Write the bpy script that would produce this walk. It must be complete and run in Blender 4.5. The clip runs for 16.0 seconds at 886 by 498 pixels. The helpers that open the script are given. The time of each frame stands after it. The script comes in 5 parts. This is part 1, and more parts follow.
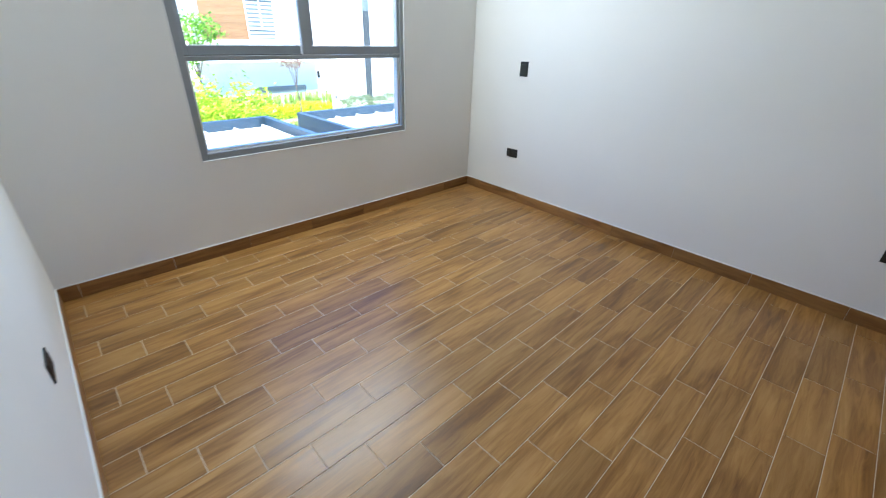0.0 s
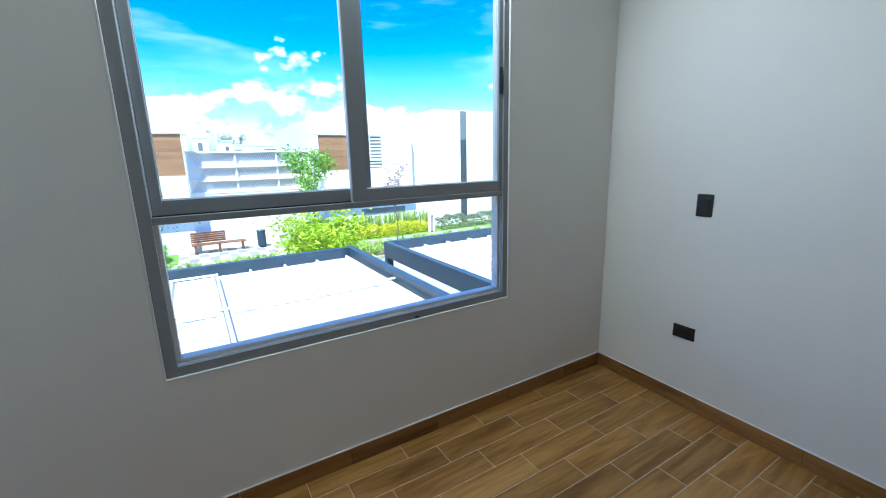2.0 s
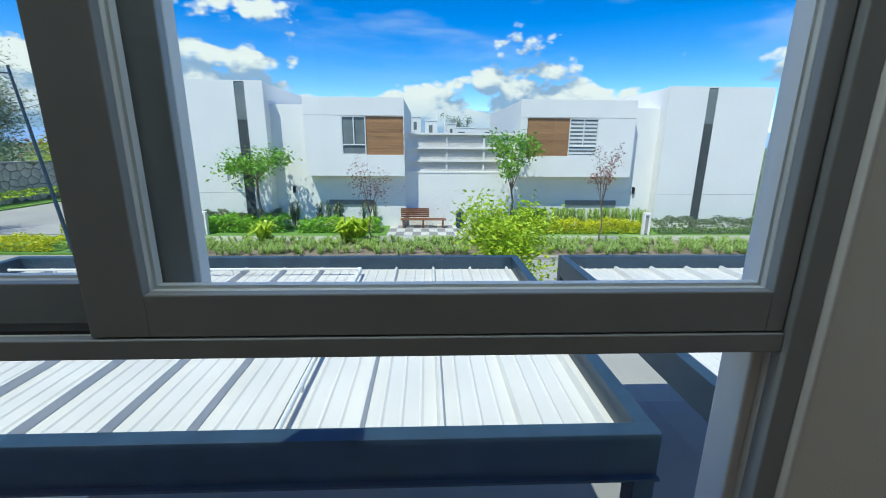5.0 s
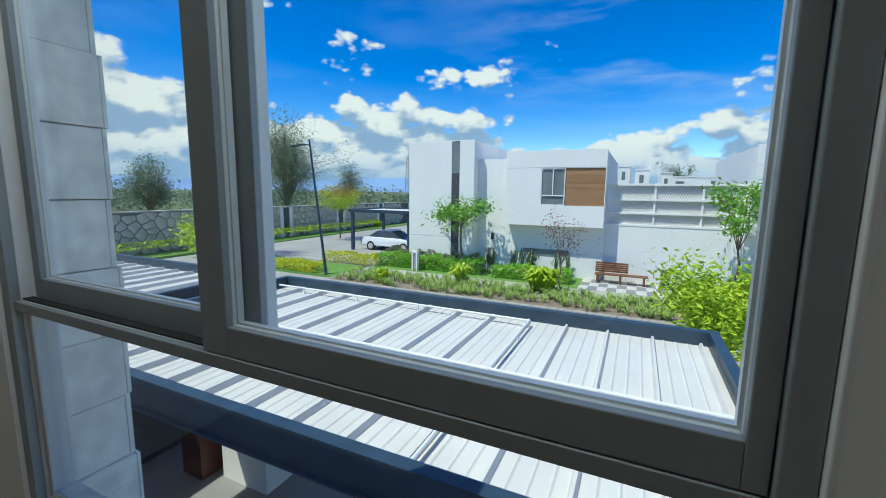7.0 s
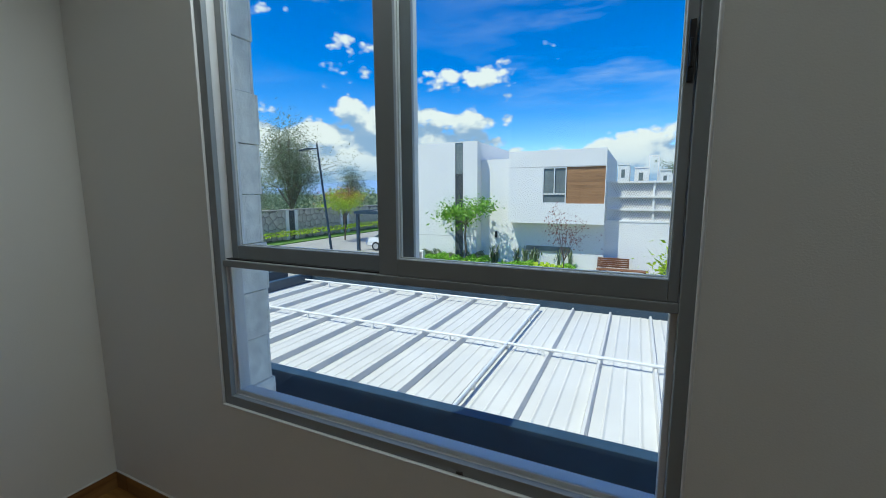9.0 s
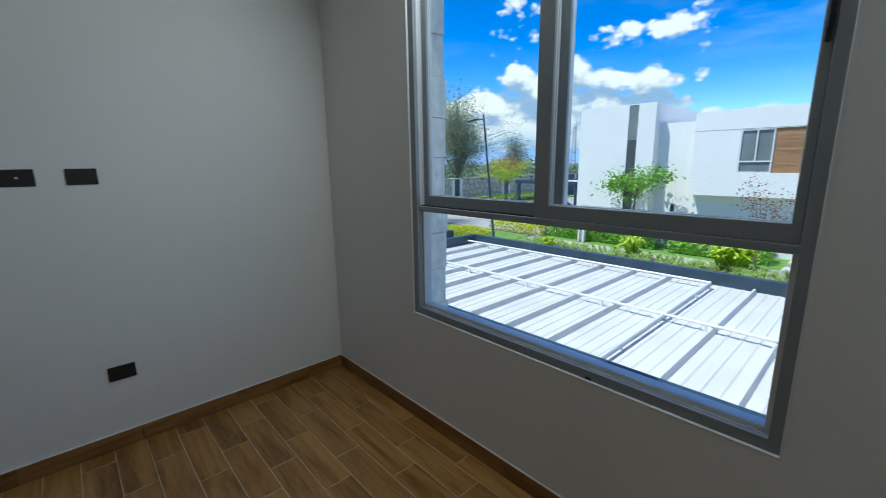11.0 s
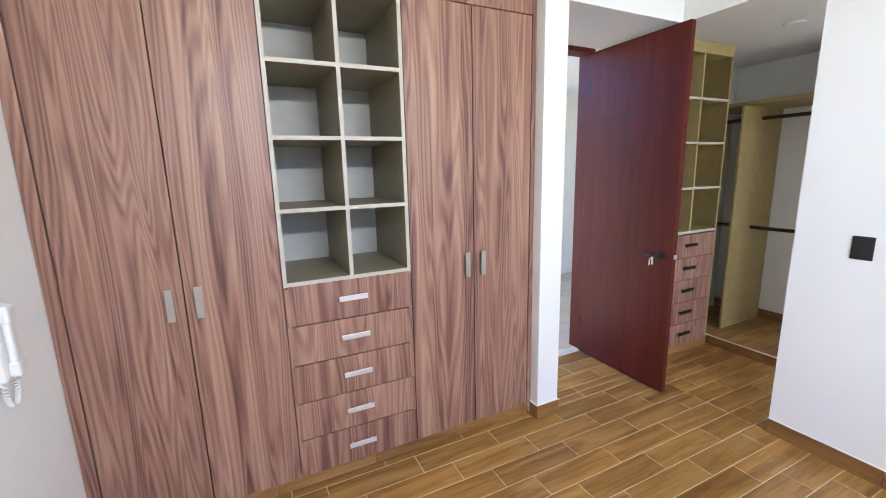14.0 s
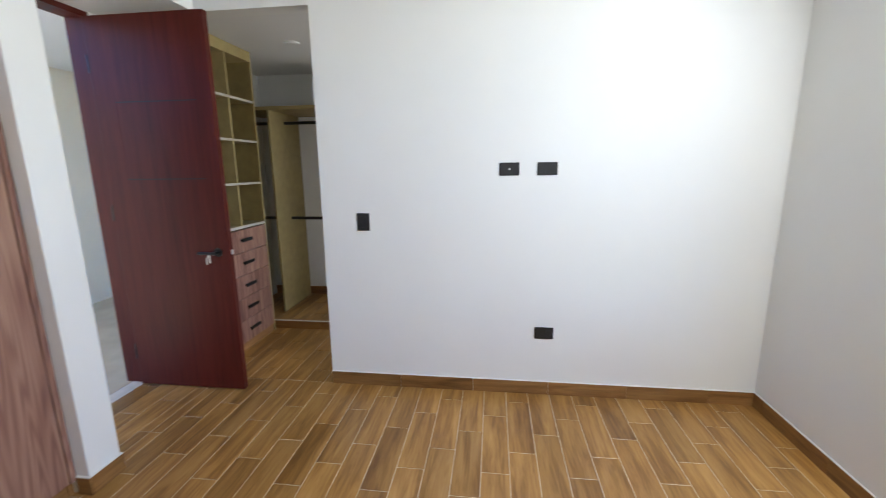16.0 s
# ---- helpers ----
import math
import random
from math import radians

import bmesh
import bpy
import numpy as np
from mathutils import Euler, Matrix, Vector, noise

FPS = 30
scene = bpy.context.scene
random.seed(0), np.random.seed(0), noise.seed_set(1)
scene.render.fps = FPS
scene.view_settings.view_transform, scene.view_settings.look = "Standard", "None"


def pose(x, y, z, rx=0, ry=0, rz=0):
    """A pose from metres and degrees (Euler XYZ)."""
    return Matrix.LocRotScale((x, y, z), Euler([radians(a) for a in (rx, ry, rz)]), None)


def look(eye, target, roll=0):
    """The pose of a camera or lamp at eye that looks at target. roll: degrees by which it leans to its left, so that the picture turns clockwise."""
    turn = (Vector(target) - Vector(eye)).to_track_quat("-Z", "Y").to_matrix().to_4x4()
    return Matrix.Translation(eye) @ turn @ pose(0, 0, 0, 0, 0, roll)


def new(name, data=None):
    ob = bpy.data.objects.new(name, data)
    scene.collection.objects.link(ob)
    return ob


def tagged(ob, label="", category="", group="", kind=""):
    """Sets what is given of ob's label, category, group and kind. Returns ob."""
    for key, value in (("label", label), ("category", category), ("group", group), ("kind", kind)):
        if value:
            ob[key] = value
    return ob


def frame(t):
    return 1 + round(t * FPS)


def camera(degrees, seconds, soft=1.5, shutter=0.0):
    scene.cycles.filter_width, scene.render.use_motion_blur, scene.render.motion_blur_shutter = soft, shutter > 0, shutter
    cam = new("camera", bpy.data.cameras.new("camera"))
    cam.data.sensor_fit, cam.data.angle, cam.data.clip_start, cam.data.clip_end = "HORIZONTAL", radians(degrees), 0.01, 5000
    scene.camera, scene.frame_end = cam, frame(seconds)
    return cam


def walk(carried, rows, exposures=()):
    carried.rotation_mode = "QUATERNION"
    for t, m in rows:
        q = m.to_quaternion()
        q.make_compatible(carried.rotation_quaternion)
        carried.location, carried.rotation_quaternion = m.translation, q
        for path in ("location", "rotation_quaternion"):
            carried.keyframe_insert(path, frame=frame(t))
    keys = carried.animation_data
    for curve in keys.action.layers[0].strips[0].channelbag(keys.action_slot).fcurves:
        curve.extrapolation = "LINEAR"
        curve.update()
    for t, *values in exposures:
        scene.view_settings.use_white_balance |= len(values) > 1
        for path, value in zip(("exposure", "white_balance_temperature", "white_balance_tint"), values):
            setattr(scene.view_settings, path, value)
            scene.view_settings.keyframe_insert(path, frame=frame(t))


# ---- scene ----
PATH = [
    (0, (0.215, -2.9, 1.421), (1.457, -1.634, 0.498), 1.7),
    (0.5, (0.439, -2.685, 1.429), (1.967, -1.564, 0.79), 1.8),
    (1, (0.665, -2.445, 1.442), (2.134, -1.175, 0.961), -1.0),
    (1.5, (0.925, -2.122, 1.472), (2.136, -0.592, 1.032), -1.4),
    (2, (1.075, -1.741, 1.456), (2.083, -0.069, 1.024), -1.4),
    (2.5, (1.251, -1.431, 1.464), (2.101, 0.324, 1.02), -1.3),
    (3, (1.477, -1.169, 1.488), (2.196, 0.636, 1.015), -0.6),
    (5.5, (2.144, -0.367, 1.499), (1.993, 1.567, 1.014), 0.5),
    (6, (2.218, -0.348, 1.504), (1.805, 1.562, 1.076), 0.7),
    (6.5, (2.348, -0.374, 1.534), (1.677, 1.476, 1.174), 1.0),
    (7, (2.381, -0.449, 1.568), (1.54, 1.344, 1.291), 0.7),
    (7.5, (2.361, -0.612, 1.585), (1.506, 1.182, 1.358), 0.4),
    (8, (2.373, -0.754, 1.577), (1.547, 1.053, 1.352), -0.0),
    (10.5, (2.574, -1.381, 1.486), (1.449, 0.22, 1.074), -1.3),
    (11, (2.659, -1.387, 1.495), (1.218, -0.062, 1.089), -0.7),
    (11.5, (2.706, -1.462, 1.509), (0.942, -0.619, 1.091), -0.2),
    (12, (2.625, -1.534, 1.532), (0.681, -1.38, 1.088), -0.1),
    (12.5, (2.564, -1.673, 1.534), (0.692, -2.223, 1.094), -0.6),
    (13, (2.601, -1.717, 1.528), (1.008, -2.854, 1.116), -0.8),
    (13.5, (2.612, -1.665, 1.546), (1.405, -3.21, 1.15), -1.2),
    (14, (2.61, -1.599, 1.545), (1.751, -3.365, 1.164), -1.4),
    (14.4, (2.55, -1.501, 1.551), (1.814, -3.32, 1.161), -1.9),
    (15, (2.547, -1.588, 1.531), (1.405, -3.173, 1.103), -1.7),
    (15.5, (2.505, -1.706, 1.508), (0.831, -2.701, 1.053), -1.1),
    (16, (2.526, -1.615, 1.473), (0.58, -1.856, 1.08), -0.6),
]
cam = camera(94.3, 16.0, soft=0.8, shutter=0.15)
walk(cam, [(t, look(eye, target, roll)) for t, eye, target, roll in PATH],
     exposures=[(0, 2.4, 6050, 3), (0.5, 2.27, 6050, 3), (1.0, 2.08, 6100, 3), (1.5, 1.66, 6000, 2), (2.0, 1.4, 5800, 0), (2.5, 0.88, 5700, -1), (3.0, 0.42, 5900, -2),
                (5.5, 0.24, 6400, -2), (7.0, 0.18, 6400, -2), (8.0, 0.18, 6400, -2), (10.5, 0.38, 6200, -1), (11.5, 0.55, 6050, 0), (12.0, 1.72, 6500, 4),
                (12.5, 2.35, 6600, 7), (13.3, 2.88, 6600, 9), (14.0, 3.2, 6400, 10), (15.5, 2.82, 6450, 10), (16.0, 2.55, 6450, 8)])

# ---- sky, sun ----
SUN_DIR = Vector((0.46, 0.60, -1.45)).normalized()
world = bpy.data.worlds.new("sky")
scene.world = world
world.use_nodes = True
wn, wl = world.node_tree.nodes, world.node_tree.links
wn.clear()
w_out = wn.new("ShaderNodeOutputWorld")
w_bg = wn.new("ShaderNodeBackground")
w_bg.inputs["Strength"].default_value = 0.15
w_sky = wn.new("ShaderNodeTexSky")
w_sky.sky_type = "NISHITA"
w_sky.sun_disc = False
w_sky.sun_elevation = math.asin(-SUN_DIR.z)
w_sky.sun_rotation = math.atan2(-SUN_DIR.x, -SUN_DIR.y)
w_sky.altitude = 1800
w_hsv = wn.new("ShaderNodeHueSaturation")
w_hsv.inputs["Saturation"].default_value = 1.6
w_hsv.inputs["Hue"].default_value = 0.515
w_hsv.inputs["Value"].default_value = 1.2
w_tc = wn.new("ShaderNodeTexCoord")
w_sep = wn.new("ShaderNodeSeparateXYZ")
wl.new(w_tc.outputs["Generated"], w_sep.inputs[0])


def w_math(op, *values):
    q = wn.new("ShaderNodeMath")
    q.operation = op
    for i, v in enumerate(values):
        if isinstance(v, (int, float)):
            q.inputs[i].default_value = v
        else:
            wl.new(v, q.inputs[i])
    return q.outputs[0]


def w_range(v, a, b, c=0.0, d=1.0):
    q = wn.new("ShaderNodeMapRange")
    q.interpolation_type = "SMOOTHSTEP"
    for k, u in zip(("From Min", "From Max", "To Min", "To Max"), (a, b, c, d)):
        q.inputs[k].default_value = u
    wl.new(v, q.inputs["Value"])
    return q.outputs[0]


def w_field(kind, scale, at, size, detail, rough=0.6):
    mp, t = wn.new("ShaderNodeMapping"), wn.new(kind)
    mp.inputs["Scale"].default_value, mp.inputs["Location"].default_value = scale, at
    t.inputs["Scale"].default_value, t.inputs["Detail"].default_value, t.inputs["Roughness"].default_value = size, detail, rough
    wl.new(w_tc.outputs["Generated"], mp.inputs[0]), wl.new(mp.outputs[0], t.inputs["Vector"])
    return t.outputs[0]


def w_mix(fac, a, b):
    q = wn.new("ShaderNodeMix")
    q.data_type = "RGBA"
    wl.new(fac, q.inputs[0])
    for i, v in ((6, a), (7, b)):
        if isinstance(v, tuple):
            q.inputs[i].default_value = v
        else:
            wl.new(v, q.inputs[i])
    return q.outputs[2]


def w_heap(lift):
    """Heaped cumulus: broad masses with a knobbly rim."""
    mass = w_field("ShaderNodeTexNoise", (1, 1, 1.9), (0.3, 0.55, lift * 1.9), 2.7, 9, 0.55)
    knob = w_field("ShaderNodeTexVoronoi", (1, 1, 1.5), (0.1, 0.2, lift * 1.5), 11.0, 3, 0.55)
    return w_math("MULTIPLY_ADD", w_math("SUBTRACT", 0.45, knob), 0.16, mass)


w_el = wn.new("ShaderNodeFloatCurve")
cv = w_el.mapping.curves[0]
cv.points[0].location, cv.points[1].location = (0.0, 0.80), (1.0, 0.35)
for q in ((0.05, 0.79), (0.10, 0.73), (0.15, 0.64), (0.20, 0.555), (0.26, 0.49), (0.34, 0.455), (0.5, 0.42)):
    cv.points.new(*q)
w_el.mapping.update()
wl.new(w_sep.outputs["Z"], w_el.inputs["Value"])
heap = w_heap(0.0)
# the bank stands higher in the west
dense = w_math("ADD", heap, w_math("MULTIPLY_ADD", w_sep.outputs["X"], -0.13, w_math("SUBTRACT", w_el.outputs[0], 0.5)))
cover = w_range(dense, 0.545, 0.60)
# lit tops and grey undersides, hazier and bluer towards the horizon
lit = w_range(w_math("SUBTRACT", heap, w_heap(0.035)), -0.07, 0.06)
body = w_mix(lit, (1.8, 2.65, 4.1, 1), (5.2, 5.35, 5.6, 1))
body = w_mix(w_range(w_sep.outputs["Z"], 0.12, 0.0, 0.0, 0.8), body, (1.7, 2.75, 4.5, 1))
# thin high streaks in the north-east
veil = w_range(w_field("ShaderNodeTexNoise", (1.0, 1.6, 5.0), (2.1, 0.4, 0.3), 1.9, 8, 0.6), 0.44, 0.72, 0.0, 0.55)
veil = w_math("MULTIPLY", veil, w_range(w_sep.outputs["Z"], 0.10, 0.26))
wl.new(w_sky.outputs[0], w_hsv.inputs["Color"])
w_air = w_mix(w_math("MULTIPLY", veil, w_range(w_sep.outputs["X"], -0.45, 0.05, 0.15, 1.0)), w_hsv.outputs[0], (4.6, 5.0, 5.6, 1))
wl.new(w_mix(cover, w_air, body), w_bg.inputs["Color"]), wl.new(w_bg.outputs[0], w_out.inputs[0])

sun = new("sun", bpy.data.lights.new("sun", "SUN"))
sun.data.energy, sun.data.angle, sun.data.color = 4.0, radians(0.5), (1.0, 0.96, 0.9)
sun.matrix_world = look((0, -20, 30), Vector((0, -20, 30)) + SUN_DIR)


# skylight standing in for the bright sky, under the head of the window opening
skylight = new("window_skylight", bpy.data.lights.new("window_skylight", "AREA"))
skylight.data.shape, skylight.data.size, skylight.data.size_y = "RECTANGLE", 1.5, 0.10
skylight.data.energy, skylight.data.color = 10.0, (0.93, 0.97, 1.0)
skylight.matrix_world = look((1.75, -0.012, 2.49), (1.75, -1.5, 1.5))

# Added fill lamp in an unseen opening, brightening the closet.
closet_fill = new("closet_fill_light", bpy.data.lights.new("closet_fill_light", "AREA"))
closet_fill.data.shape, closet_fill.data.size, closet_fill.data.size_y = "RECTANGLE", 1.1, 1.35
closet_fill.data.energy, closet_fill.data.color = 6.0, (0.98, 0.98, 0.95)
closet_fill.matrix_world = look((-1.02, 0.05, 1.6), (-1.0, -2.0, 1.3))

# ---- materials ----
def mat(name, rough=0.6, metal=0.0, spec=0.5):
    m = bpy.data.materials.new(name)
    m.use_nodes = True
    b = m.node_tree.nodes["Principled BSDF"]
    b.inputs["Roughness"].default_value, b.inputs["Metallic"].default_value = rough, metal
    b.inputs["Specular IOR Level"].default_value = spec
    return m, m.node_tree.nodes, m.node_tree.links, b


def ramp(nodes, stops):
    r = nodes.new("ShaderNodeValToRGB")
    e = r.color_ramp.elements
    while len(e) < len(stops):
        e.new(0.5)
    for el, (p, c) in zip(e, stops):
        el.position, el.color = p, (*c, 1)
    return r


def plain(name, c, rough=0.6, metal=0.0, var=0.06, scale=6.0, bump=0.02, fine=120.0, spec=0.5):
    """A painted, metal or plastic surface: broad faint stains, fine grain in relief."""
    m, n, l, b = mat(name, rough, metal, spec)
    tc = n.new("ShaderNodeTexCoord")
    a = n.new("ShaderNodeTexNoise")
    a.inputs["Scale"].default_value, a.inputs["Detail"].default_value = scale, 5
    l.new(tc.outputs["Object"], a.inputs["Vector"])
    lo, hi = [max(0, v * (1 - var)) for v in c], [min(1, v * (1 + var)) for v in c]
    r = ramp(n, [(0.3, lo), (0.7, hi)])
    l.new(a.outputs["Fac"], r.inputs[0]), l.new(r.outputs[0], b.inputs["Base Color"])
    if bump:
        f = n.new("ShaderNodeTexNoise")
        f.inputs["Scale"].default_value, f.inputs["Detail"].default_value = fine, 3
        l.new(tc.outputs["Object"], f.inputs["Vector"])
        bp = n.new("ShaderNodeBump")
        bp.inputs["Strength"].default_value, bp.inputs["Distance"].default_value = min(1, bump * 10), 0.002
        l.new(f.outputs["Fac"], bp.inputs["Height"]), l.new(bp.outputs[0], b.inputs["Normal"])
    return m


def timber(name, stops, grain=(60, 60, 3.0), rough=0.4, wave=0.5, tone=0.25, gloss_var=0.1, distort=0.8, pieces=False):
    """Wood or wood print with the grain along the axis of the smallest scale; pieces: each one takes its own stretch and tone."""
    m, n, l, b = mat(name, rough)
    tc, oi = n.new("ShaderNodeTexCoord"), n.new("ShaderNodeObjectInfo")
    off = n.new("ShaderNodeVectorMath")
    off.operation = "MULTIPLY_ADD"
    off.inputs[1].default_value = (1, 1, 1)
    sc = n.new("ShaderNodeVectorMath")
    sc.operation = "SCALE"
    sc.inputs[0].default_value = (7.3, 5.1, 9.7)
    l.new(oi.outputs["Random"], sc.inputs["Scale"])
    l.new(tc.outputs["Object"], off.inputs[0])
    if pieces:
        l.new(sc.outputs[0], off.inputs[2])
    mp = n.new("ShaderNodeMapping")
    mp.inputs["Scale"].default_value = grain
    l.new(off.outputs[0], mp.inputs[0])
    a = n.new("ShaderNodeTexNoise")
    a.inputs["Scale"].default_value, a.inputs["Detail"].default_value, a.inputs["Distortion"].default_value = 1.0, 7, distort
    a.inputs["Roughness"].default_value = 0.62
    l.new(mp.outputs[0], a.inputs["Vector"])
    mp2 = n.new("ShaderNodeMapping")
    mp2.inputs["Scale"].default_value = [g * 0.22 for g in grain]
    l.new(off.outputs[0], mp2.inputs[0])
    c = n.new("ShaderNodeTexNoise")
    c.inputs["Scale"].default_value, c.inputs["Detail"].default_value, c.inputs["Distortion"].default_value = 1.0, 3, distort * 1.6
    l.new(mp2.outputs[0], c.inputs["Vector"])
    mx = n.new("ShaderNodeMath")
    mx.operation = "MULTIPLY_ADD"
    mx.inputs[1].default_value = wave
    sb = n.new("ShaderNodeMath")
    sb.operation = "MULTIPLY_ADD"
    sb.inputs[1].default_value, sb.inputs[2].default_value = 1 - wave, 0
    l.new(a.outputs["Fac"], sb.inputs[0])
    l.new(c.outputs["Fac"], mx.inputs[0]), l.new(sb.outputs[0], mx.inputs[2])
    r = ramp(n, stops)
    l.new(mx.outputs[0], r.inputs[0])
    col = r.outputs[0]
    if pieces:
        hv = n.new("ShaderNodeHueSaturation")
        mr = n.new("ShaderNodeMapRange")
        mr.inputs["To Min"].default_value, mr.inputs["To Max"].default_value = 1 - tone, 1 + tone
        l.new(oi.outputs["Random"], mr.inputs["Value"]), l.new(mr.outputs[0], hv.inputs["Value"])
        l.new(col, hv.inputs["Color"])
        col = hv.outputs[0]
    l.new(col, b.inputs["Base Color"])
    rr = n.new("ShaderNodeMapRange")
    rr.inputs["To Min"].default_value, rr.inputs["To Max"].default_value = rough - gloss_var, rough + gloss_var
    l.new(c.outputs["Fac"], rr.inputs["Value"]), l.new(rr.outputs[0], b.inputs["Roughness"])
    bp = n.new("ShaderNodeBump")
    bp.inputs["Strength"].default_value, bp.inputs["Distance"].default_value = 0.25, 0.001
    l.new(a.outputs["Fac"], bp.inputs["Height"]), l.new(bp.outputs[0], b.inputs["Normal"])
    return m


def veneer(name, dark, mid, pale):
    """Vertical wood print: wavering growth rings that close into arches, fine pores, a tone of its own for each board."""
    m, n, l, b = mat(name, 0.42)
    tc, oi = n.new("ShaderNodeTexCoord"), n.new("ShaderNodeObjectInfo")
    sc, off = n.new("ShaderNodeVectorMath"), n.new("ShaderNodeVectorMath")
    sc.operation, off.operation = "SCALE", "ADD"
    sc.inputs[0].default_value = (7.3, 5.1, 9.7)
    l.new(oi.outputs["Random"], sc.inputs["Scale"])
    l.new(tc.outputs["Object"], off.inputs[0]), l.new(sc.outputs[0], off.inputs[1])

    def grain(scale, detail, distort, rough=0.5):
        mp, t = n.new("ShaderNodeMapping"), n.new("ShaderNodeTexNoise")
        mp.inputs["Scale"].default_value = scale
        t.inputs["Scale"].default_value, t.inputs["Detail"].default_value, t.inputs["Distortion"].default_value = 1.0, detail, distort
        t.inputs["Roughness"].default_value = rough
        l.new(off.outputs[0], mp.inputs[0]), l.new(mp.outputs[0], t.inputs["Vector"])
        return t.outputs["Fac"]

    def calc(op, a, k, c=None):
        q = n.new("ShaderNodeMath")
        q.operation = op
        for i, v in enumerate((a, k, c)):
            if isinstance(v, (int, float)):
                q.inputs[i].default_value = v
            elif v is not None:
                l.new(v, q.inputs[i])
        return q.outputs[0]

    broad, fine, bands = grain((5.5, 5.5, 0.36), 2, 0.35), grain((150, 150, 2.2), 4, 0.2, 0.6), grain((16, 16, 0.3), 2, 0.5)
    rings = calc("MULTIPLY_ADD", calc("SINE", calc("MULTIPLY", broad, 150.0), 0), 0.12, 0.5)
    tone = calc("MULTIPLY_ADD", calc("SUBTRACT", bands, 0.5), 0.9, rings)
    tone = calc("MULTIPLY_ADD", calc("SUBTRACT", fine, 0.5), 0.55, tone)
    r = ramp(n, [(0.18, dark), (0.48, mid), (0.82, pale)])
    l.new(tone, r.inputs[0]), l.new(r.outputs[0], b.inputs["Base Color"])
    bp = n.new("ShaderNodeBump")
    bp.inputs["Strength"].default_value, bp.inputs["Distance"].default_value = 0.2, 0.001
    l.new(fine, bp.inputs["Height"]), l.new(bp.outputs[0], b.inputs["Normal"])
    return m


def leafy(name, dark, light, rough=0.5):
    """Leaves that differ one by one, with some light passing through."""
    m, n, l, b = mat(name, rough)
    g = n.new("ShaderNodeNewGeometry")
    r = ramp(n, [(0.0, dark), (1.0, light)])
    l.new(g.outputs["Random Per Island"], r.inputs[0]), l.new(r.outputs[0], b.inputs["Base Color"])
    t = n.new("ShaderNodeBsdfTranslucent")
    l.new(r.outputs[0], t.inputs["Color"])
    mx = n.new("ShaderNodeMixShader")
    mx.inputs[0].default_value = 0.3
    out = n["Material Output"]
    l.new(b.outputs[0], mx.inputs[1]), l.new(t.outputs[0], mx.inputs[2]), l.new(mx.outputs[0], out.inputs[0])
    return m


def glass_mat(name, tint=(0.97, 0.99, 0.98)):
    """A thin pane: clear straight through, with a Fresnel gloss."""
    m, n, l, b = mat(name)
    t, g, f, mx = (n.new(k) for k in ("ShaderNodeBsdfTransparent", "ShaderNodeBsdfGlossy", "ShaderNodeLayerWeight", "ShaderNodeMixShader"))
    t.inputs[0].default_value = (*tint, 1)
    g.inputs["Roughness"].default_value = 0.01
    f.inputs["Blend"].default_value = 0.5
    pw, ma = n.new("ShaderNodeMath"), n.new("ShaderNodeMath")
    pw.operation, ma.operation = "POWER", "MULTIPLY_ADD"
    pw.inputs[1].default_value = 4.0
    ma.inputs[1].default_value, ma.inputs[2].default_value = 0.55, 0.025
    l.new(f.outputs["Facing"], pw.inputs[0]), l.new(pw.outputs[0], ma.inputs[0])
    l.new(ma.outputs[0], mx.inputs[0]), l.new(t.outputs[0], mx.inputs[1]), l.new(g.outputs[0], mx.inputs[2])
    l.new(mx.outputs[0], n["Material Output"].inputs[0])
    return m


M_WALL = plain("wall_paint", (0.81, 0.81, 0.785), 0.6, var=0.02, scale=1.3, bump=0.03, fine=220)
M_CREAM = plain("cream_paint", (0.84, 0.78, 0.66), 0.7, var=0.02, scale=1.3, bump=0.03, fine=220)
M_CEIL = plain("ceiling_paint", (0.80, 0.80, 0.79), 0.85, var=0.012, scale=1.5, bump=0.02)
M_GROUT = plain("grout", (0.66, 0.58, 0.46), 0.85, var=0.12, scale=20, bump=0.05)
M_PLANK = timber("wood_look_tile", [(0.35, (0.165, 0.072, 0.017)), (0.45, (0.265, 0.126, 0.030)), (0.54, (0.365, 0.188, 0.050)), (0.66, (0.45, 0.255, 0.084))],
                 grain=(4.0, 40, 40), rough=0.34, wave=0.6, tone=0.15, pieces=True, distort=1.0)
M_BASE = timber("wood_look_tile_skirting", [(0.32, (0.13, 0.058, 0.018)), (0.45, (0.235, 0.112, 0.036)), (0.65, (0.35, 0.185, 0.062))],
                grain=(5.0, 5.0, 46), rough=0.36, wave=0.6, tone=0.16, pieces=True)
M_WALNUT = veneer("walnut_laminate", (0.105, 0.042, 0.032), (0.27, 0.136, 0.097), (0.41, 0.245, 0.172))
M_BACKPANEL = plain("grey_linen_laminate", (0.43, 0.41, 0.37), 0.5, var=0.05, scale=18, bump=0.03, fine=500)
M_LINEN = plain("taupe_laminate", (0.27, 0.23, 0.145), 0.45, var=0.06, scale=18, bump=0.03, fine=500)
M_EDGE = plain("light_taupe_edging", (0.46, 0.42, 0.35), 0.5, var=0.04, scale=20)
M_MAHOG = timber("mahogany_stain", [(0.25, (0.055, 0.008, 0.006)), (0.5, (0.092, 0.015, 0.010)), (0.8, (0.135, 0.025, 0.016))], grain=(40, 40, 2.2), rough=0.40, wave=0.5)
M_MAHOG.node_tree.nodes["Principled BSDF"].inputs["Specular IOR Level"].default_value = 0.22
M_OLIVE = plain("oak_laminate", (0.36, 0.28, 0.12), 0.55, var=0.1, scale=14, bump=0.02)
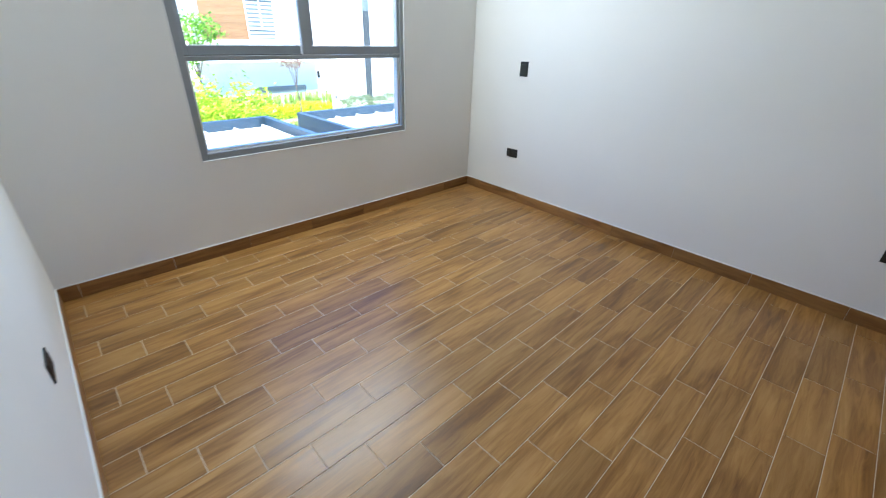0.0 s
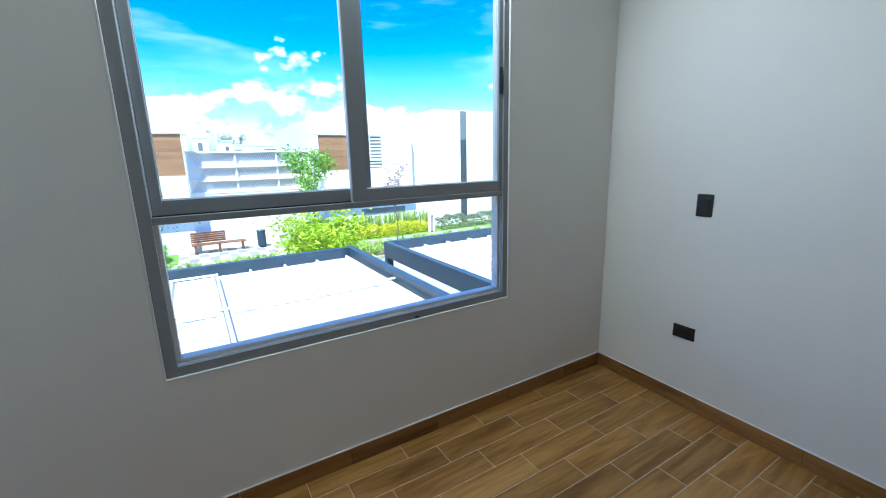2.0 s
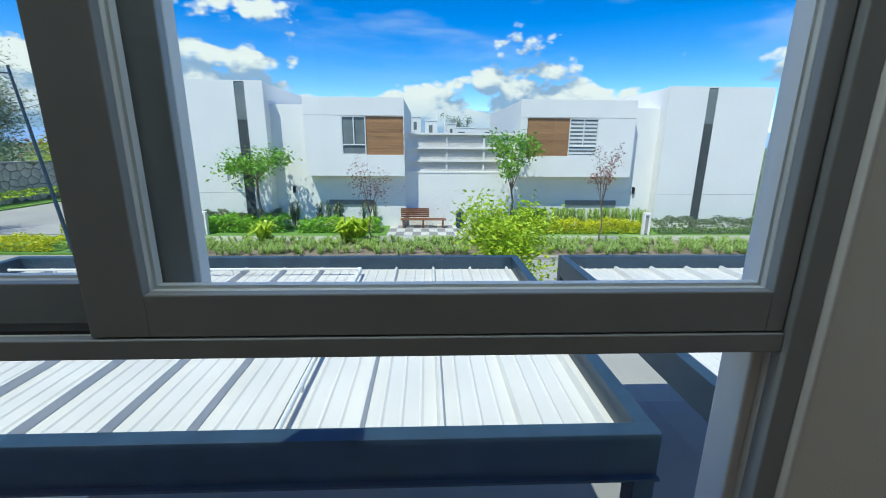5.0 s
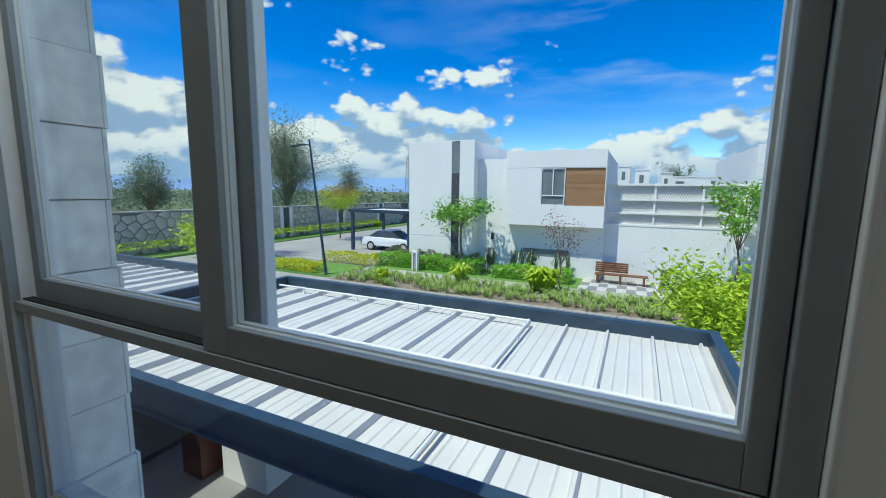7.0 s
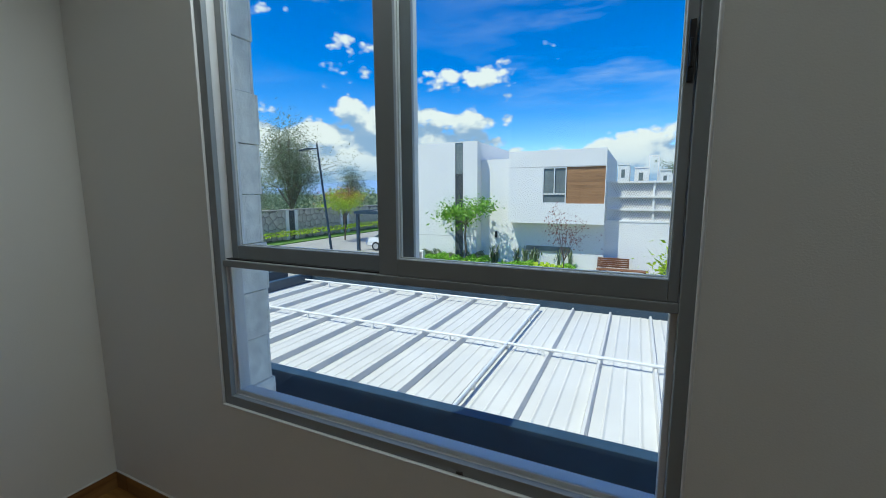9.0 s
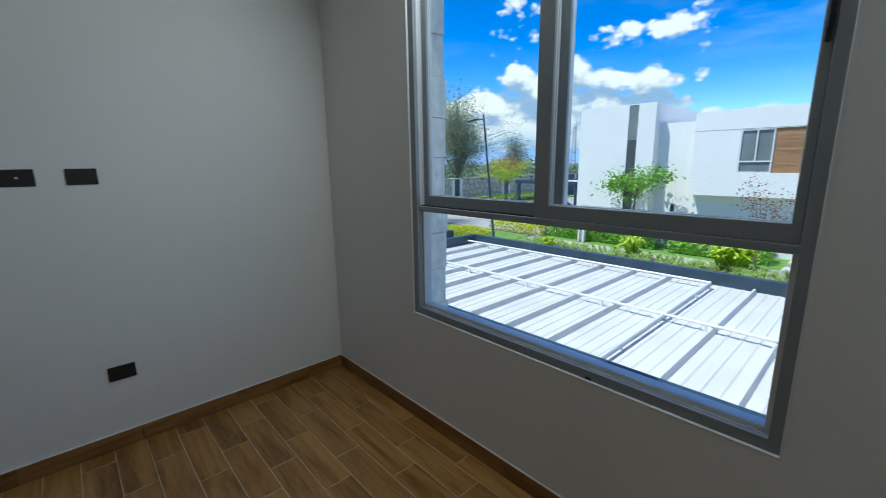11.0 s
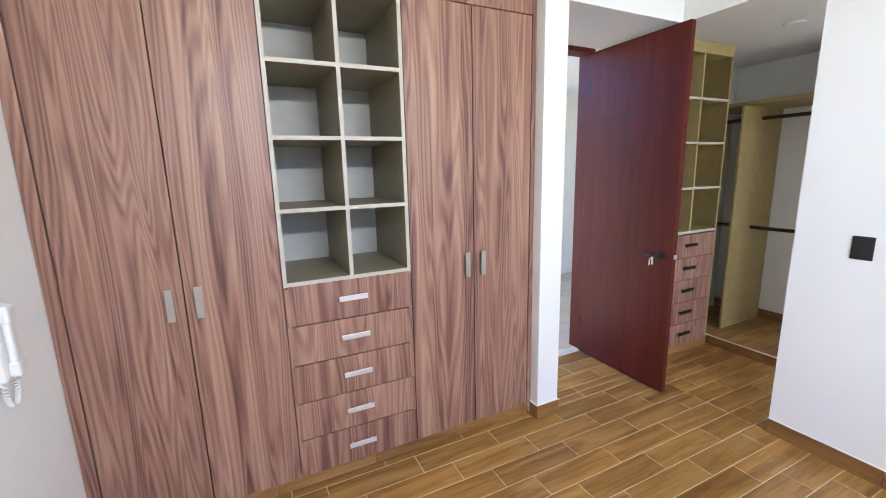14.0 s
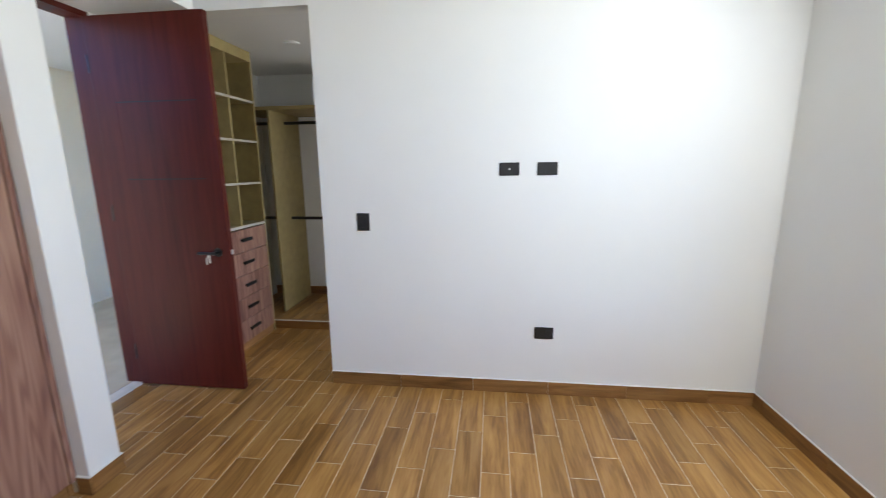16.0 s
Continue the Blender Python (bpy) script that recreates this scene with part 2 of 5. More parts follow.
# White frame metal with the shade of its backlit indoor faces coloured in.
M_ALU_SHADED = plain("shaded_white_aluminium", (0.27, 0.295, 0.31), 0.42, var=0.03, scale=9, bump=0.01)
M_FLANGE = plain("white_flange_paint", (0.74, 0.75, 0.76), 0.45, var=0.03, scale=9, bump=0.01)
M_NICKEL = plain("brushed_nickel", (0.72, 0.71, 0.69), 0.40, 0.75, var=0.05, scale=40, bump=0.02, fine=400)
# Same nickel, darkened: upright pulls catch less light than the drawer pulls.
M_NICKEL_DIM = plain("dimmed_nickel", (0.40, 0.37, 0.33), 0.42, 0.7, var=0.05, scale=40, bump=0.02, fine=400)
M_BLACK = plain("black_plastic", (0.018, 0.018, 0.019), 0.35, var=0.15, scale=30, bump=0.01)
M_DARKMETAL = plain("black_nickel", (0.05, 0.05, 0.05), 0.3, 0.8, var=0.1, scale=40)
M_WPLAST = plain("white_plastic", (0.74, 0.74, 0.73), 0.35, var=0.03, scale=20, bump=0.01)
M_GLASS = glass_mat("window_glass")
M_STEEL = plain("navy_steel_paint", (0.028, 0.055, 0.085), 0.4, var=0.18, scale=5, bump=0.03, fine=60)
M_ROOF = plain("white_sheet_metal", (0.64, 0.62, 0.58), 0.5, var=0.06, scale=2.2, bump=0.015, fine=30)
M_MAROON = plain("maroon_paint", (0.075, 0.020, 0.018), 0.5, var=0.15, scale=5, bump=0.03)
M_PVC = plain("white_conduit", (0.72, 0.73, 0.74), 0.4, var=0.05, scale=8)
M_STUCCO = plain("white_stucco", (0.83, 0.81, 0.78), 0.85, var=0.03, scale=0.8, bump=0.08, fine=60)
M_BLOCK = plain("rough_block", (0.84, 0.82, 0.75), 0.9, var=0.16, scale=14, bump=0.12, fine=70)
M_GREYSTRIPE = plain("charcoal_render", (0.060, 0.070, 0.075), 0.75, var=0.12, scale=1.5, bump=0.06, fine=60)
M_CLAD = timber("timber_cladding", [(0.25, (0.20, 0.095, 0.040)), (0.5, (0.35, 0.185, 0.085)), (0.8, (0.43, 0.24, 0.12))], grain=(2.5, 2.5, 40), rough=0.6, wave=0.5, pieces=True, tone=0.14)
M_HGLASS = plain("dark_window_glass", (0.17, 0.20, 0.20), 0.08, var=0.25, scale=1.2, bump=0)
M_CONC = plain("pale_concrete", (0.42, 0.40, 0.36), 0.9, var=0.12, scale=0.7, bump=0.08, fine=40)
M_ROAD = plain("concrete_road", (0.34, 0.33, 0.31), 0.9, var=0.12, scale=0.4, bump=0.08, fine=30)
M_FORE = plain("grey_paving", (0.26, 0.255, 0.25), 0.7, var=0.1, scale=0.8, bump=0.05)
M_KERB = plain("kerb_concrete", (0.36, 0.34, 0.31), 0.9, var=0.1, scale=2, bump=0.08)
M_SOIL = plain("brown_soil", (0.24, 0.19, 0.14), 0.95, var=0.3, scale=6, bump=0.1, fine=30)
M_LAWN = plain("lawn", (0.13, 0.26, 0.04), 0.9, var=0.25, scale=3, bump=0.1, fine=40)
M_FIELD = plain("dry_field", (0.13, 0.16, 0.06), 0.95, var=0.4, scale=0.05, bump=0)
M_STONE = plain("limestone", (0.50, 0.46, 0.39), 0.9, var=0.28, scale=0.9, bump=0.1, fine=12)
M_MORTAR = plain("dark_mortar", (0.16, 0.15, 0.14), 0.95, var=0.2, scale=6, bump=0.06)
M_BARK = plain("bark", (0.17, 0.13, 0.10), 0.95, var=0.3, scale=12, bump=0.15, fine=40)
M_LEAF = leafy("green_leaves", (0.10, 0.28, 0.03), (0.32, 0.54, 0.07))
M_LEAF_Y = leafy("lime_leaves", (0.27, 0.45, 0.015), (0.62, 0.74, 0.06))
M_LEAF_G = leafy("grey_green_leaves", (0.13, 0.18, 0.10), (0.32, 0.37, 0.22))
M_LEAF_R = leafy("russet_leaves", (0.13, 0.03, 0.025), (0.32, 0.10, 0.07))
M_BLOOM = leafy("red_blossom", (0.45, 0.06, 0.03), (0.70, 0.22, 0.08))
M_HEDGE = leafy("hedge_leaves", (0.15, 0.38, 0.03), (0.40, 0.66, 0.08))
M_HEDGE_Y = leafy("golden_hedge_leaves", (0.44, 0.50, 0.01), (0.80, 0.76, 0.05))
M_BLADE = leafy("strap_leaves", (0.20, 0.36, 0.05), (0.52, 0.64, 0.20))
M_FARLEAF = leafy("far_foliage", (0.11, 0.17, 0.09), (0.24, 0.31, 0.19))
M_BENCH = timber("bench_timber", [(0.25, (0.11, 0.042, 0.02)), (0.6, (0.20, 0.085, 0.04)), (0.85, (0.28, 0.13, 0.07))], grain=(3, 40, 40), rough=0.55, pieces=True, tone=0.15)
M_CARPAINT = plain("white_car_paint", (0.74, 0.75, 0.76), 0.15, var=0.01, bump=0)
M_RUBBER = plain("rubber", (0.025, 0.025, 0.026), 0.8, var=0.1)
M_HALLTILE = plain("beige_stone_tile", (0.55, 0.45, 0.31), 0.25, var=0.1, scale=4, bump=0.005)


# ---- shapes ----
def box(bm, x0, x1, y0, y1, z0, z1, bev=0.0):
    """A box, its edges rounded by bev, added to bm."""
    r = bmesh.ops.create_cube(bm, size=1.0)
    for v in r["verts"]:
        v.co = Vector(((x0 + x1) / 2 + v.co.x * (x1 - x0), (y0 + y1) / 2 + v.co.y * (y1 - y0), (z0 + z1) / 2 + v.co.z * (z1 - z0)))
    if bev:
        es = {e for v in r["verts"] for e in v.link_edges}
        bmesh.ops.bevel(bm, geom=list(es), offset=bev, segments=2, affect="EDGES", profile=0.5)
    return bm


def boxes(*rows, bev=0.0):
    bm = bmesh.new()
    for row in rows:
        box(bm, *row, bev=bev)
    return bm


def rod(bm, a, b, r0, r1=None, n=12):
    """A round bar from a to b."""
    a, b = Vector(a), Vector(b)
    r1 = r0 if r1 is None else r1
    ret = bmesh.ops.create_cone(bm, cap_ends=True, segments=n, radius1=r0, radius2=r1, depth=(b - a).length)
    m = Matrix.Translation((a + b) / 2) @ (b - a).to_track_quat("Z", "Y").to_matrix().to_4x4()
    bmesh.ops.transform(bm, matrix=m, verts=ret["verts"])
    return bm


def tube(points, r, n=10):
    """A bent bar through points, with a ball at every bend."""
    bm = bmesh.new()
    for p, q in zip(points, points[1:]):
        rod(bm, p, q, r, n=n)
    for p in points[1:-1]:
        s = bmesh.ops.create_icosphere(bm, subdivisions=2, radius=r * 1.02)
        bmesh.ops.translate(bm, vec=p, verts=s["verts"])
    return bm


def link(name, bm, material):
    me = bpy.data.meshes.new(name)
    bm.to_mesh(me)
    bm.free()
    me.materials.append(material)
    return new(name, me)


SLANT = 0.03


def slanted(bm):
    """Leans a run of wall along the slight angle of the east wall."""
    for v in bm.verts:
        v.co.x += SLANT * v.co.y
    return bm


def part(name, bm, material, parent, label=""):
    ob = link(name, bm, material)
    ob.parent = parent
    return tagged(ob, label)


def thing(name, label, category, at=(0, 0, 0), group="", kind=""):
    ob = new(name)
    ob.empty_display_size = 0.1
    ob.location = at
    return tagged(ob, label, category, group, kind)


def structure(name, bm, material, label, category="structure"):
    return tagged(link(name, bm, material), label, category, kind="structure")


def leaves_mesh(name, centres, normals_seed, size, aspect, material, droop=0.3):
    """Many folded leaves, each an island of two faces, at the given centres."""
    rng = np.random.default_rng(normals_seed)
    c = np.asarray(centres, float)
    k = len(c)
    ax = rng.normal(size=(k, 3))
    ax[:, 2] = ax[:, 2] * 0.6 - droop
    ax /= np.linalg.norm(ax, axis=1)[:, None]
    side = np.cross(ax, rng.normal(size=(k, 3)))
    side /= np.linalg.norm(side, axis=1)[:, None]
    up = np.cross(side, ax)
    ln = size * rng.uniform(0.6, 1.25, (k, 1))
    wd = ln * aspect
    p0, p2 = c - ax * ln / 2, c + ax * ln / 2
    p1, p3 = c + side * wd / 2 + up * wd * 0.2, c - side * wd / 2 + up * wd * 0.2
    v = np.stack([p0, p1, p2, p3], 1).reshape(-1, 3)
    i = np.arange(k)[:, None] * 4
    f = np.concatenate([i + (0, 1, 2), i + (0, 2, 3)], 1).reshape(-1, 3)
    me = bpy.data.meshes.new(name)
    me.from_pydata(v.tolist(), [], f.tolist())
    me.materials.append(material)
    return new(name, me)


def blades_mesh(name, bases, seed, height, width, material, spread=0.5, per=14):
    """Tufts of arching strap leaves on the given bases."""
    rng = np.random.default_rng(seed)
    v, f = [], []
    for bx, by, bz in bases:
        for _ in range(per):
            a = rng.uniform(0, 2 * math.pi)
            d = np.array((math.cos(a), math.sin(a)))
            s = np.array((-d[1], d[0]))
            h, w, sp = height * rng.uniform(0.6, 1.15), width * rng.uniform(0.7, 1.2), spread * rng.uniform(0.3, 1.2)
            k = len(v)
            for u, hh, ww in ((0.0, 0.0, 0.7), (0.35, 0.65, 1.0), (0.75, 1.0, 0.8), (1.15, 0.88, 0.1)):
                q = d * sp * height * u
                for sg in (-1, 1):
                    v.append((bx + q[0] + s[0] * ww * w * sg / 2, by + q[1] + s[1] * ww * w * sg / 2, bz + h * hh))
            f += [(k + j, k + j + 1, k + j + 3, k + j + 2) for j in (0, 2, 4)]
    me = bpy.data.meshes.new(name)
    me.from_pydata(v, [], f)
    me.materials.append(material)
    return new(name, me)


# ---- the room: walls, ceiling ----
X1, CEIL, SOFFIT, G = 3.39, 2.70, 2.41, -2.65
WX0, WX1, WZ0, WZ1 = 0.90, 2.551, 0.666, 2.602        # window opening
WT = 0.11                                              # wall thickness at the window
wall_n = structure("wall_north", boxes((-0.12, WX0, 0, WT, G, 2.85), (WX1, X1 + 0.15, 0, WT, G, 2.85), (WX0, WX1, 0, WT, G, WZ0), (WX0, WX1, 0, WT, WZ1, 2.85)),
                   M_WALL, "white painted bedroom wall around the window", "wall")
# Unseen wall, added to shade the carport; its opening admits the closet's light.
structure("shade_wall", boxes((-8.0, -1.60, 0.0, WT, G, 2.85), (-0.45, -0.122, 0.0, WT, G, 2.85), (-1.60, -0.45, 0.0, WT, G, 0.9), (-1.60, -0.45, 0.0, WT, 2.3, 2.85)), M_STUCCO, "unseen white wall, added to shade the carport", "wall")
structure("wall_east", slanted(boxes((X1, X1 + 0.28, -4.18, 0, 0, CEIL))), M_WALL, "plain white painted bedroom wall with power outlets", "wall")
structure("wall_west", boxes((-0.12, 0, -2.71, 0, 0, CEIL), (-0.12, 0, -4.06, -2.71, SOFFIT, CEIL)), M_WALL, "white painted wall with television outlets", "wall")
structure("wall_south", boxes((-1.84, 0.10, -4.18, -4.06, 0, CEIL), (0.96, X1, -4.18, -4.06, 0, CEIL), (0.10, 0.96, -4.18, -4.06, 2.40, CEIL)), M_WALL,
          "white wall with the bedroom doorway", "wall")
structure("wall_pillar", boxes((0.93, 1.09, -4.06, -3.44, 0, SOFFIT), bev=0.004), M_WALL, "white painted wall end beside the wardrobe", "wall")
structure("wall_closet_back", boxes((-1.84, -1.72, -4.06, -1.7, 0, SOFFIT)), M_WALL, "white back wall of the walk-in closet", "wall")
# Doorway added out of view to pass light into the closet.
structure("wall_closet_side", boxes((-1.72, -1.15, -1.82, -1.7, 0, SOFFIT), (-0.25, -0.12, -1.82, -1.7, 0, SOFFIT), (-1.15, -0.25, -1.82, -1.7, 2.2, SOFFIT)), M_WALL, "white side wall of the walk-in closet, with an added doorway", "wall")
# Unseen room, added behind the closet to hold its fill light.
structure("wall_added_room", boxes((-1.96, -1.84, -1.82, 0, 0, CEIL), (-1.84, -0.12, -1.7, 0, SOFFIT + 0.16, CEIL)), M_WALL, "plain white wall of an unseen room added behind the closet", "wall")
structure("ceiling", boxes((0.0, X1, -4.06, 0.0, CEIL, CEIL + 0.15)), M_CEIL, "flat white painted bedroom ceiling", "ceiling")
structure("ceiling_closet", boxes((-1.72, -0.12, -4.06, -1.82, SOFFIT, SOFFIT + 0.15), (-0.002, 0.932, -4.06, -3.44, SOFFIT, CEIL - 0.002), (0.932, X1 - 0.002, -4.06, -3.44, 2.44, CEIL - 0.002)), M_CEIL,
          "lowered white ceiling over the passage and closet", "ceiling")
structure("slab", boxes((-1.84, X1 + 0.15, -6.2, 0, -0.25, -0.0016)), M_GROUT, "pale grout bed under the floor tiles", "floor")
# Out of view; raised and carried west so its shadow covers the front beam.
structure("roof", boxes((-8.0, X1 + 0.15, -4.18, WT, CEIL + 0.152, 3.08)), M_STUCCO, "flat bedroom roof slab, raised and lengthened to shade the carport", "roof")

# hallway behind the door
# Open east end and ceiling gap are added, unseen, to brighten the hallway.
structure("wall_hall", boxes((-1.84, 3.0, -6.2, -6.08, -0.012, 2.5), (-1.96, -1.84, -6.2, -4.18, -0.012, 2.5)), M_CREAM, "cream white hallway wall behind the doorway", "wall")
structure("ceiling_hall", boxes((-1.84, 0.3, -6.08, -4.18, 2.5, 2.6), (2.9, 3.0, -6.08, -4.18, 2.5, 2.6), (0.3, 2.9, -4.6, -4.18, 2.5, 2.6)), M_CEIL, "white hallway ceiling with an unseen gap added for daylight", "ceiling")
structure("floor_hall", boxes((-1.84, 3.0, -6.08, -4.14, -0.010, 0.0)), M_HALLTILE, "pale beige polished hallway floor", "floor")

# ---- window ----
win = tagged(new("window_1"), "white aluminium window with sliding sashes over a fixed pane", "window", kind="structure")
F0, F1 = 0.006, 0.10                                   # inner and outer face
TR0, TR1 = 1.248, 1.329


def shaded_profile(name, rows, ym, parent, label=""):
    """A white profile, its inner half greyed for backlit shade. rows: x0, x1, y0, y1, z0, z1."""
    p = part(name, boxes(*[(a, b, c, ym, e, f) for a, b, c, d, e, f in rows], bev=0.002), M_ALU_SHADED, parent, label)
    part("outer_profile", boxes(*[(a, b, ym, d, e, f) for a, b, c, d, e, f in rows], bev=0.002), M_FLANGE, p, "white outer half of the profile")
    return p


shaded_profile("window_frame", [(0.902, 0.942, F0, F1, 0.668, 2.60), (2.518, 2.549, F0, F1, 0.668, 2.60), (0.942, 2.518, F0, F1, 0.668, 0.707), (0.942, 2.518, F0, F1, 2.565, 2.60),
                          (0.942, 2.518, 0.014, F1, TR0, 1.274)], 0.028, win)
part("sealant_bead", boxes((0.894, 0.9015, -0.004, 0.02, 0.660, 2.61), (2.5495, 2.557, -0.004, 0.02, 0.660, 2.61), (0.9015, 2.5495, -0.004, 0.02, 0.660, 0.6675), (0.9015, 2.5495, -0.004, 0.02, 2.601, 2.61), bev=0.002), M_FLANGE, win, "thin white sealing bead on the wall")
part("window_trim", boxes((0.942, 0.958, 0.036, F1 - 0.01, 0.707, TR0), (2.502, 2.518, 0.036, F1 - 0.01, 0.707, TR0), (0.958, 2.502, 0.036, F1 - 0.01, 0.707, 0.723), bev=0.003), M_WPLAST, win, "white glazing bead")
part("track", boxes((0.944, 1.676, 0.030, 0.052, 1.2745, 1.279)), M_RUBBER, win, "dark sliding track")


def sash(x0, x1, y0, y1, left, right):
    """One sliding sash: four rails and its pane."""
    z0, ym = 1.276, y0 + 0.014
    s = shaded_profile("sash", [(x0, x0 + left, y0, y1, z0, 2.563), (x1 - right, x1, y0, y1, z0, 2.563), (x0 + left, x1 - right, y0, y1, z0, TR1), (x0 + left, x1 - right, y0, y1, 2.52, 2.563)],
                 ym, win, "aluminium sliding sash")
    p = part("pane", boxes((x0 + left, x1 - right, ym + 0.002, ym + 0.006, TR1, 2.52)), M_GLASS, s, "clear glass pane")
    p.visible_shadow = False
    part("gasket", boxes((x0 + left, x0 + left + 0.004, ym + 0.007, ym + 0.018, TR1, 2.52), (x1 - right - 0.004, x1 - right, ym + 0.007, ym + 0.018, TR1, 2.52),
                         (x0 + left + 0.004, x1 - right - 0.004, ym + 0.007, ym + 0.018, TR1, TR1 + 0.004)), M_WPLAST, s, "pale glazing gasket")
    return s


sash(0.944, 1.785, 0.058, 0.096, 0.034, 0.070)
sR = sash(1.680, 2.516, 0.016, 0.054, 0.068, 0.023)
part("latch", boxes((2.4985, 2.5115, 0.007, 0.016, 1.77, 1.90), (2.501, 2.509, 0.000, 0.007, 1.80, 1.86), bev=0.002), M_DARKMETAL, sR, "dark recessed latch")
p = part("pane", boxes((0.958, 2.502, 0.039, 0.043, 0.723, TR0)), M_GLASS, win, "clear fixed glass pane")
p.visible_shadow = False
part("drain_cap", boxes((1.954, 1.976, F0 - 0.004, F0, 0.672, 0.681), bev=0.001), M_BLACK, win, "small black drain slot")


# ---- outlets and switches ----
def plate(name, label, at, face, w, h, kind):
    """A black wall plate with its own modules. face: the way that it looks, '+x' or '-x'."""
    t = thing(name, label, "outlet" if kind != "switch" else "switch", at)
    s = 1 if face == "+x" else -1
    d = lambda a, b: (min(s * a, s * b), max(s * a, s * b))
    part("cover", boxes((*d(0.0, 0.007), -w / 2, w / 2, -h / 2, h / 2), bev=0.003), M_BLACK, t)
    if kind == "socket":
        for y in (-w / 4, w / 4):
            k = part("socket", boxes((*d(0.0071, 0.0095), y - 0.017, y + 0.017, -h * 0.3, h * 0.3), bev=0.0012), M_BLACK, t)
            part("slots", boxes((*d(0.0095, 0.0098), y - 0.008, y - 0.005, 0.001, 0.012), (*d(0.0095, 0.0098), y + 0.005, y + 0.008, 0.001, 0.012),
                                (*d(0.0095, 0.0098), y - 0.003, y + 0.003, -0.014, -0.008)), M_RUBBER, k)
    elif kind == "switch":
        part("rocker", boxes((*d(0.0071, 0.0105), -w * 0.30, w * 0.30, -h * 0.3, h * 0.3), bev=0.0015), M_BLACK, t)
    else:
        bm = bmesh.new()
        rod(bm, (s * 0.007, 0, 0), (s * 0.015, 0, 0), 0.006, n=12)
        part("coax_jack", bm, M_NICKEL, t, "small bright aerial jack")
    return t


plate("wall_outlet", "black double power outlet low on the white wall", (X1 - 0.017, -0.575, 0.452), "-x", 0.122, 0.076, "socket")
plate("wall_outlet", "black double power outlet low on the white wall near the wardrobe", (X1 - 0.093, -3.206, 0.43), "-x", 0.122, 0.076, "socket")
plate("light_switch", "black upright light switch above the low outlet", (X1 - 0.018, -0.612, 1.18), "-x", 0.082, 0.118, "switch")
plate("wall_outlet", "black double power outlet low on the television wall", (0, -1.286, 0.425), "+x", 0.118, 0.078, "socket")
plate("tv_outlet", "black aerial outlet high on the television wall", (0, -1.524, 1.455), "+x", 0.118, 0.076, "coax")
plate("wall_outlet", "black double power outlet high on the television wall", (0, -1.302, 1.455), "+x", 0.118, 0.076, "socket")
plate("light_switch", "black upright light switch near the passage", (0, -2.437, 1.132), "+x", 0.082, 0.112, "switch")


# ---- wardrobe ----
WF = -3.51                                              # front of the wardrobe doors
ward = thing("wardrobe", "tall built-in walnut wardrobe with open shelves and drawers", "wardrobe", (0, 0, 0))
for nm, row in (("side_trim", (1.092, 1.118, -3.60, WF + 0.004, 0.072, 2.438)), ("side_trim", (3.24, 3.283, -3.60, WF + 0.004, 0.072, 2.438)), ("top_trim", (1.118, 3.24, -3.60, WF + 0.004, 2.335, 2.438))):
    part(nm, boxes(row, bev=0.002), M_WALNUT, ward)
part("carcass", boxes((1.118, 1.134, -4.03, -3.535, 0.095, 2.335), (3.224, 3.24, -4.03, -3.535, 0.095, 2.335), (1.134, 1.87, -4.03, -4.02, 0.095, 2.335), (2.475, 3.224, -4.03, -4.02, 0.095, 2.335),
                      (1.118, 3.24, -4.03, -3.535, 0.08, 0.095)), M_LINEN, ward)
# five open bays high, two wide
SX0, SX1, SXM = 1.885, 2.462, 2.168
SHELF_Z = [1.058, 1.390, 1.702, 2.012, 2.318]
part("shelf_back", boxes((SX0, SX1, -4.03, -4.018, 1.04, 2.335)), M_BACKPANEL, ward)
for x in (SX0 - 0.018, SX1):
    side = part("shelf_side", boxes((x, x + 0.018, -4.03, WF - 0.003, 0.095, 2.335)), M_LINEN, ward)
    part("edging", boxes((x, x + 0.018, WF - 0.003, WF, 1.03, 2.335)), M_EDGE, side)
div = part("shelf_divider", boxes((SXM - 0.009, SXM + 0.009, -4.018, WF - 0.003, SHELF_Z[0] - 0.018, 2.335)), M_LINEN, ward)
part("edging", boxes((SXM - 0.009, SXM + 0.009, WF - 0.003, WF, SHELF_Z[0] - 0.018, 2.335)), M_EDGE, div)
for z in SHELF_Z:
    for a, b in ((SX0, SXM - 0.009), (SXM + 0.009, SX1)):
        sh = part("shelf", boxes((a, b, -4.018, WF - 0.003, z - 0.018, z)), M_LINEN, ward)
        part("edging", boxes((a, b, WF - 0.003, WF, z - 0.018, z)), M_EDGE, sh)


def bar_handle(x, z, upright, parent, front=WF, material=M_NICKEL):
    """A flat bar pull on two feet."""
    w, h = (0.028, 0.135) if upright else (0.14, 0.026)
    rows = [(x - w / 2, x + w / 2, front + 0.016, front + 0.024, z - h / 2, z + h / 2)]
    for s in (-1, 1):
        cx, cz = (x, z + s * h * 0.36) if upright else (x + s * w * 0.36, z)
        rows.append((cx - 0.006, cx + 0.006, front, front + 0.018, cz - 0.006, cz + 0.006))
    return part("handle", boxes(*rows, bev=0.002), material, parent, "brushed nickel bar handle")


def ward_door(x0, x1, hx):
    d = part("door", boxes((x0 + 0.0025, x1 - 0.0025, WF - 0.018, WF, 0.074, 2.332), bev=0.0012), M_WALNUT, ward)
    bar_handle(hx, 1.033, True, d, material=M_NICKEL_DIM)


ward_door(1.120, 1.492, 1.444)
ward_door(1.492, 1.866, 1.542)
ward_door(2.481, 2.857, 2.806)
ward_door(2.857, 3.238, 2.908)
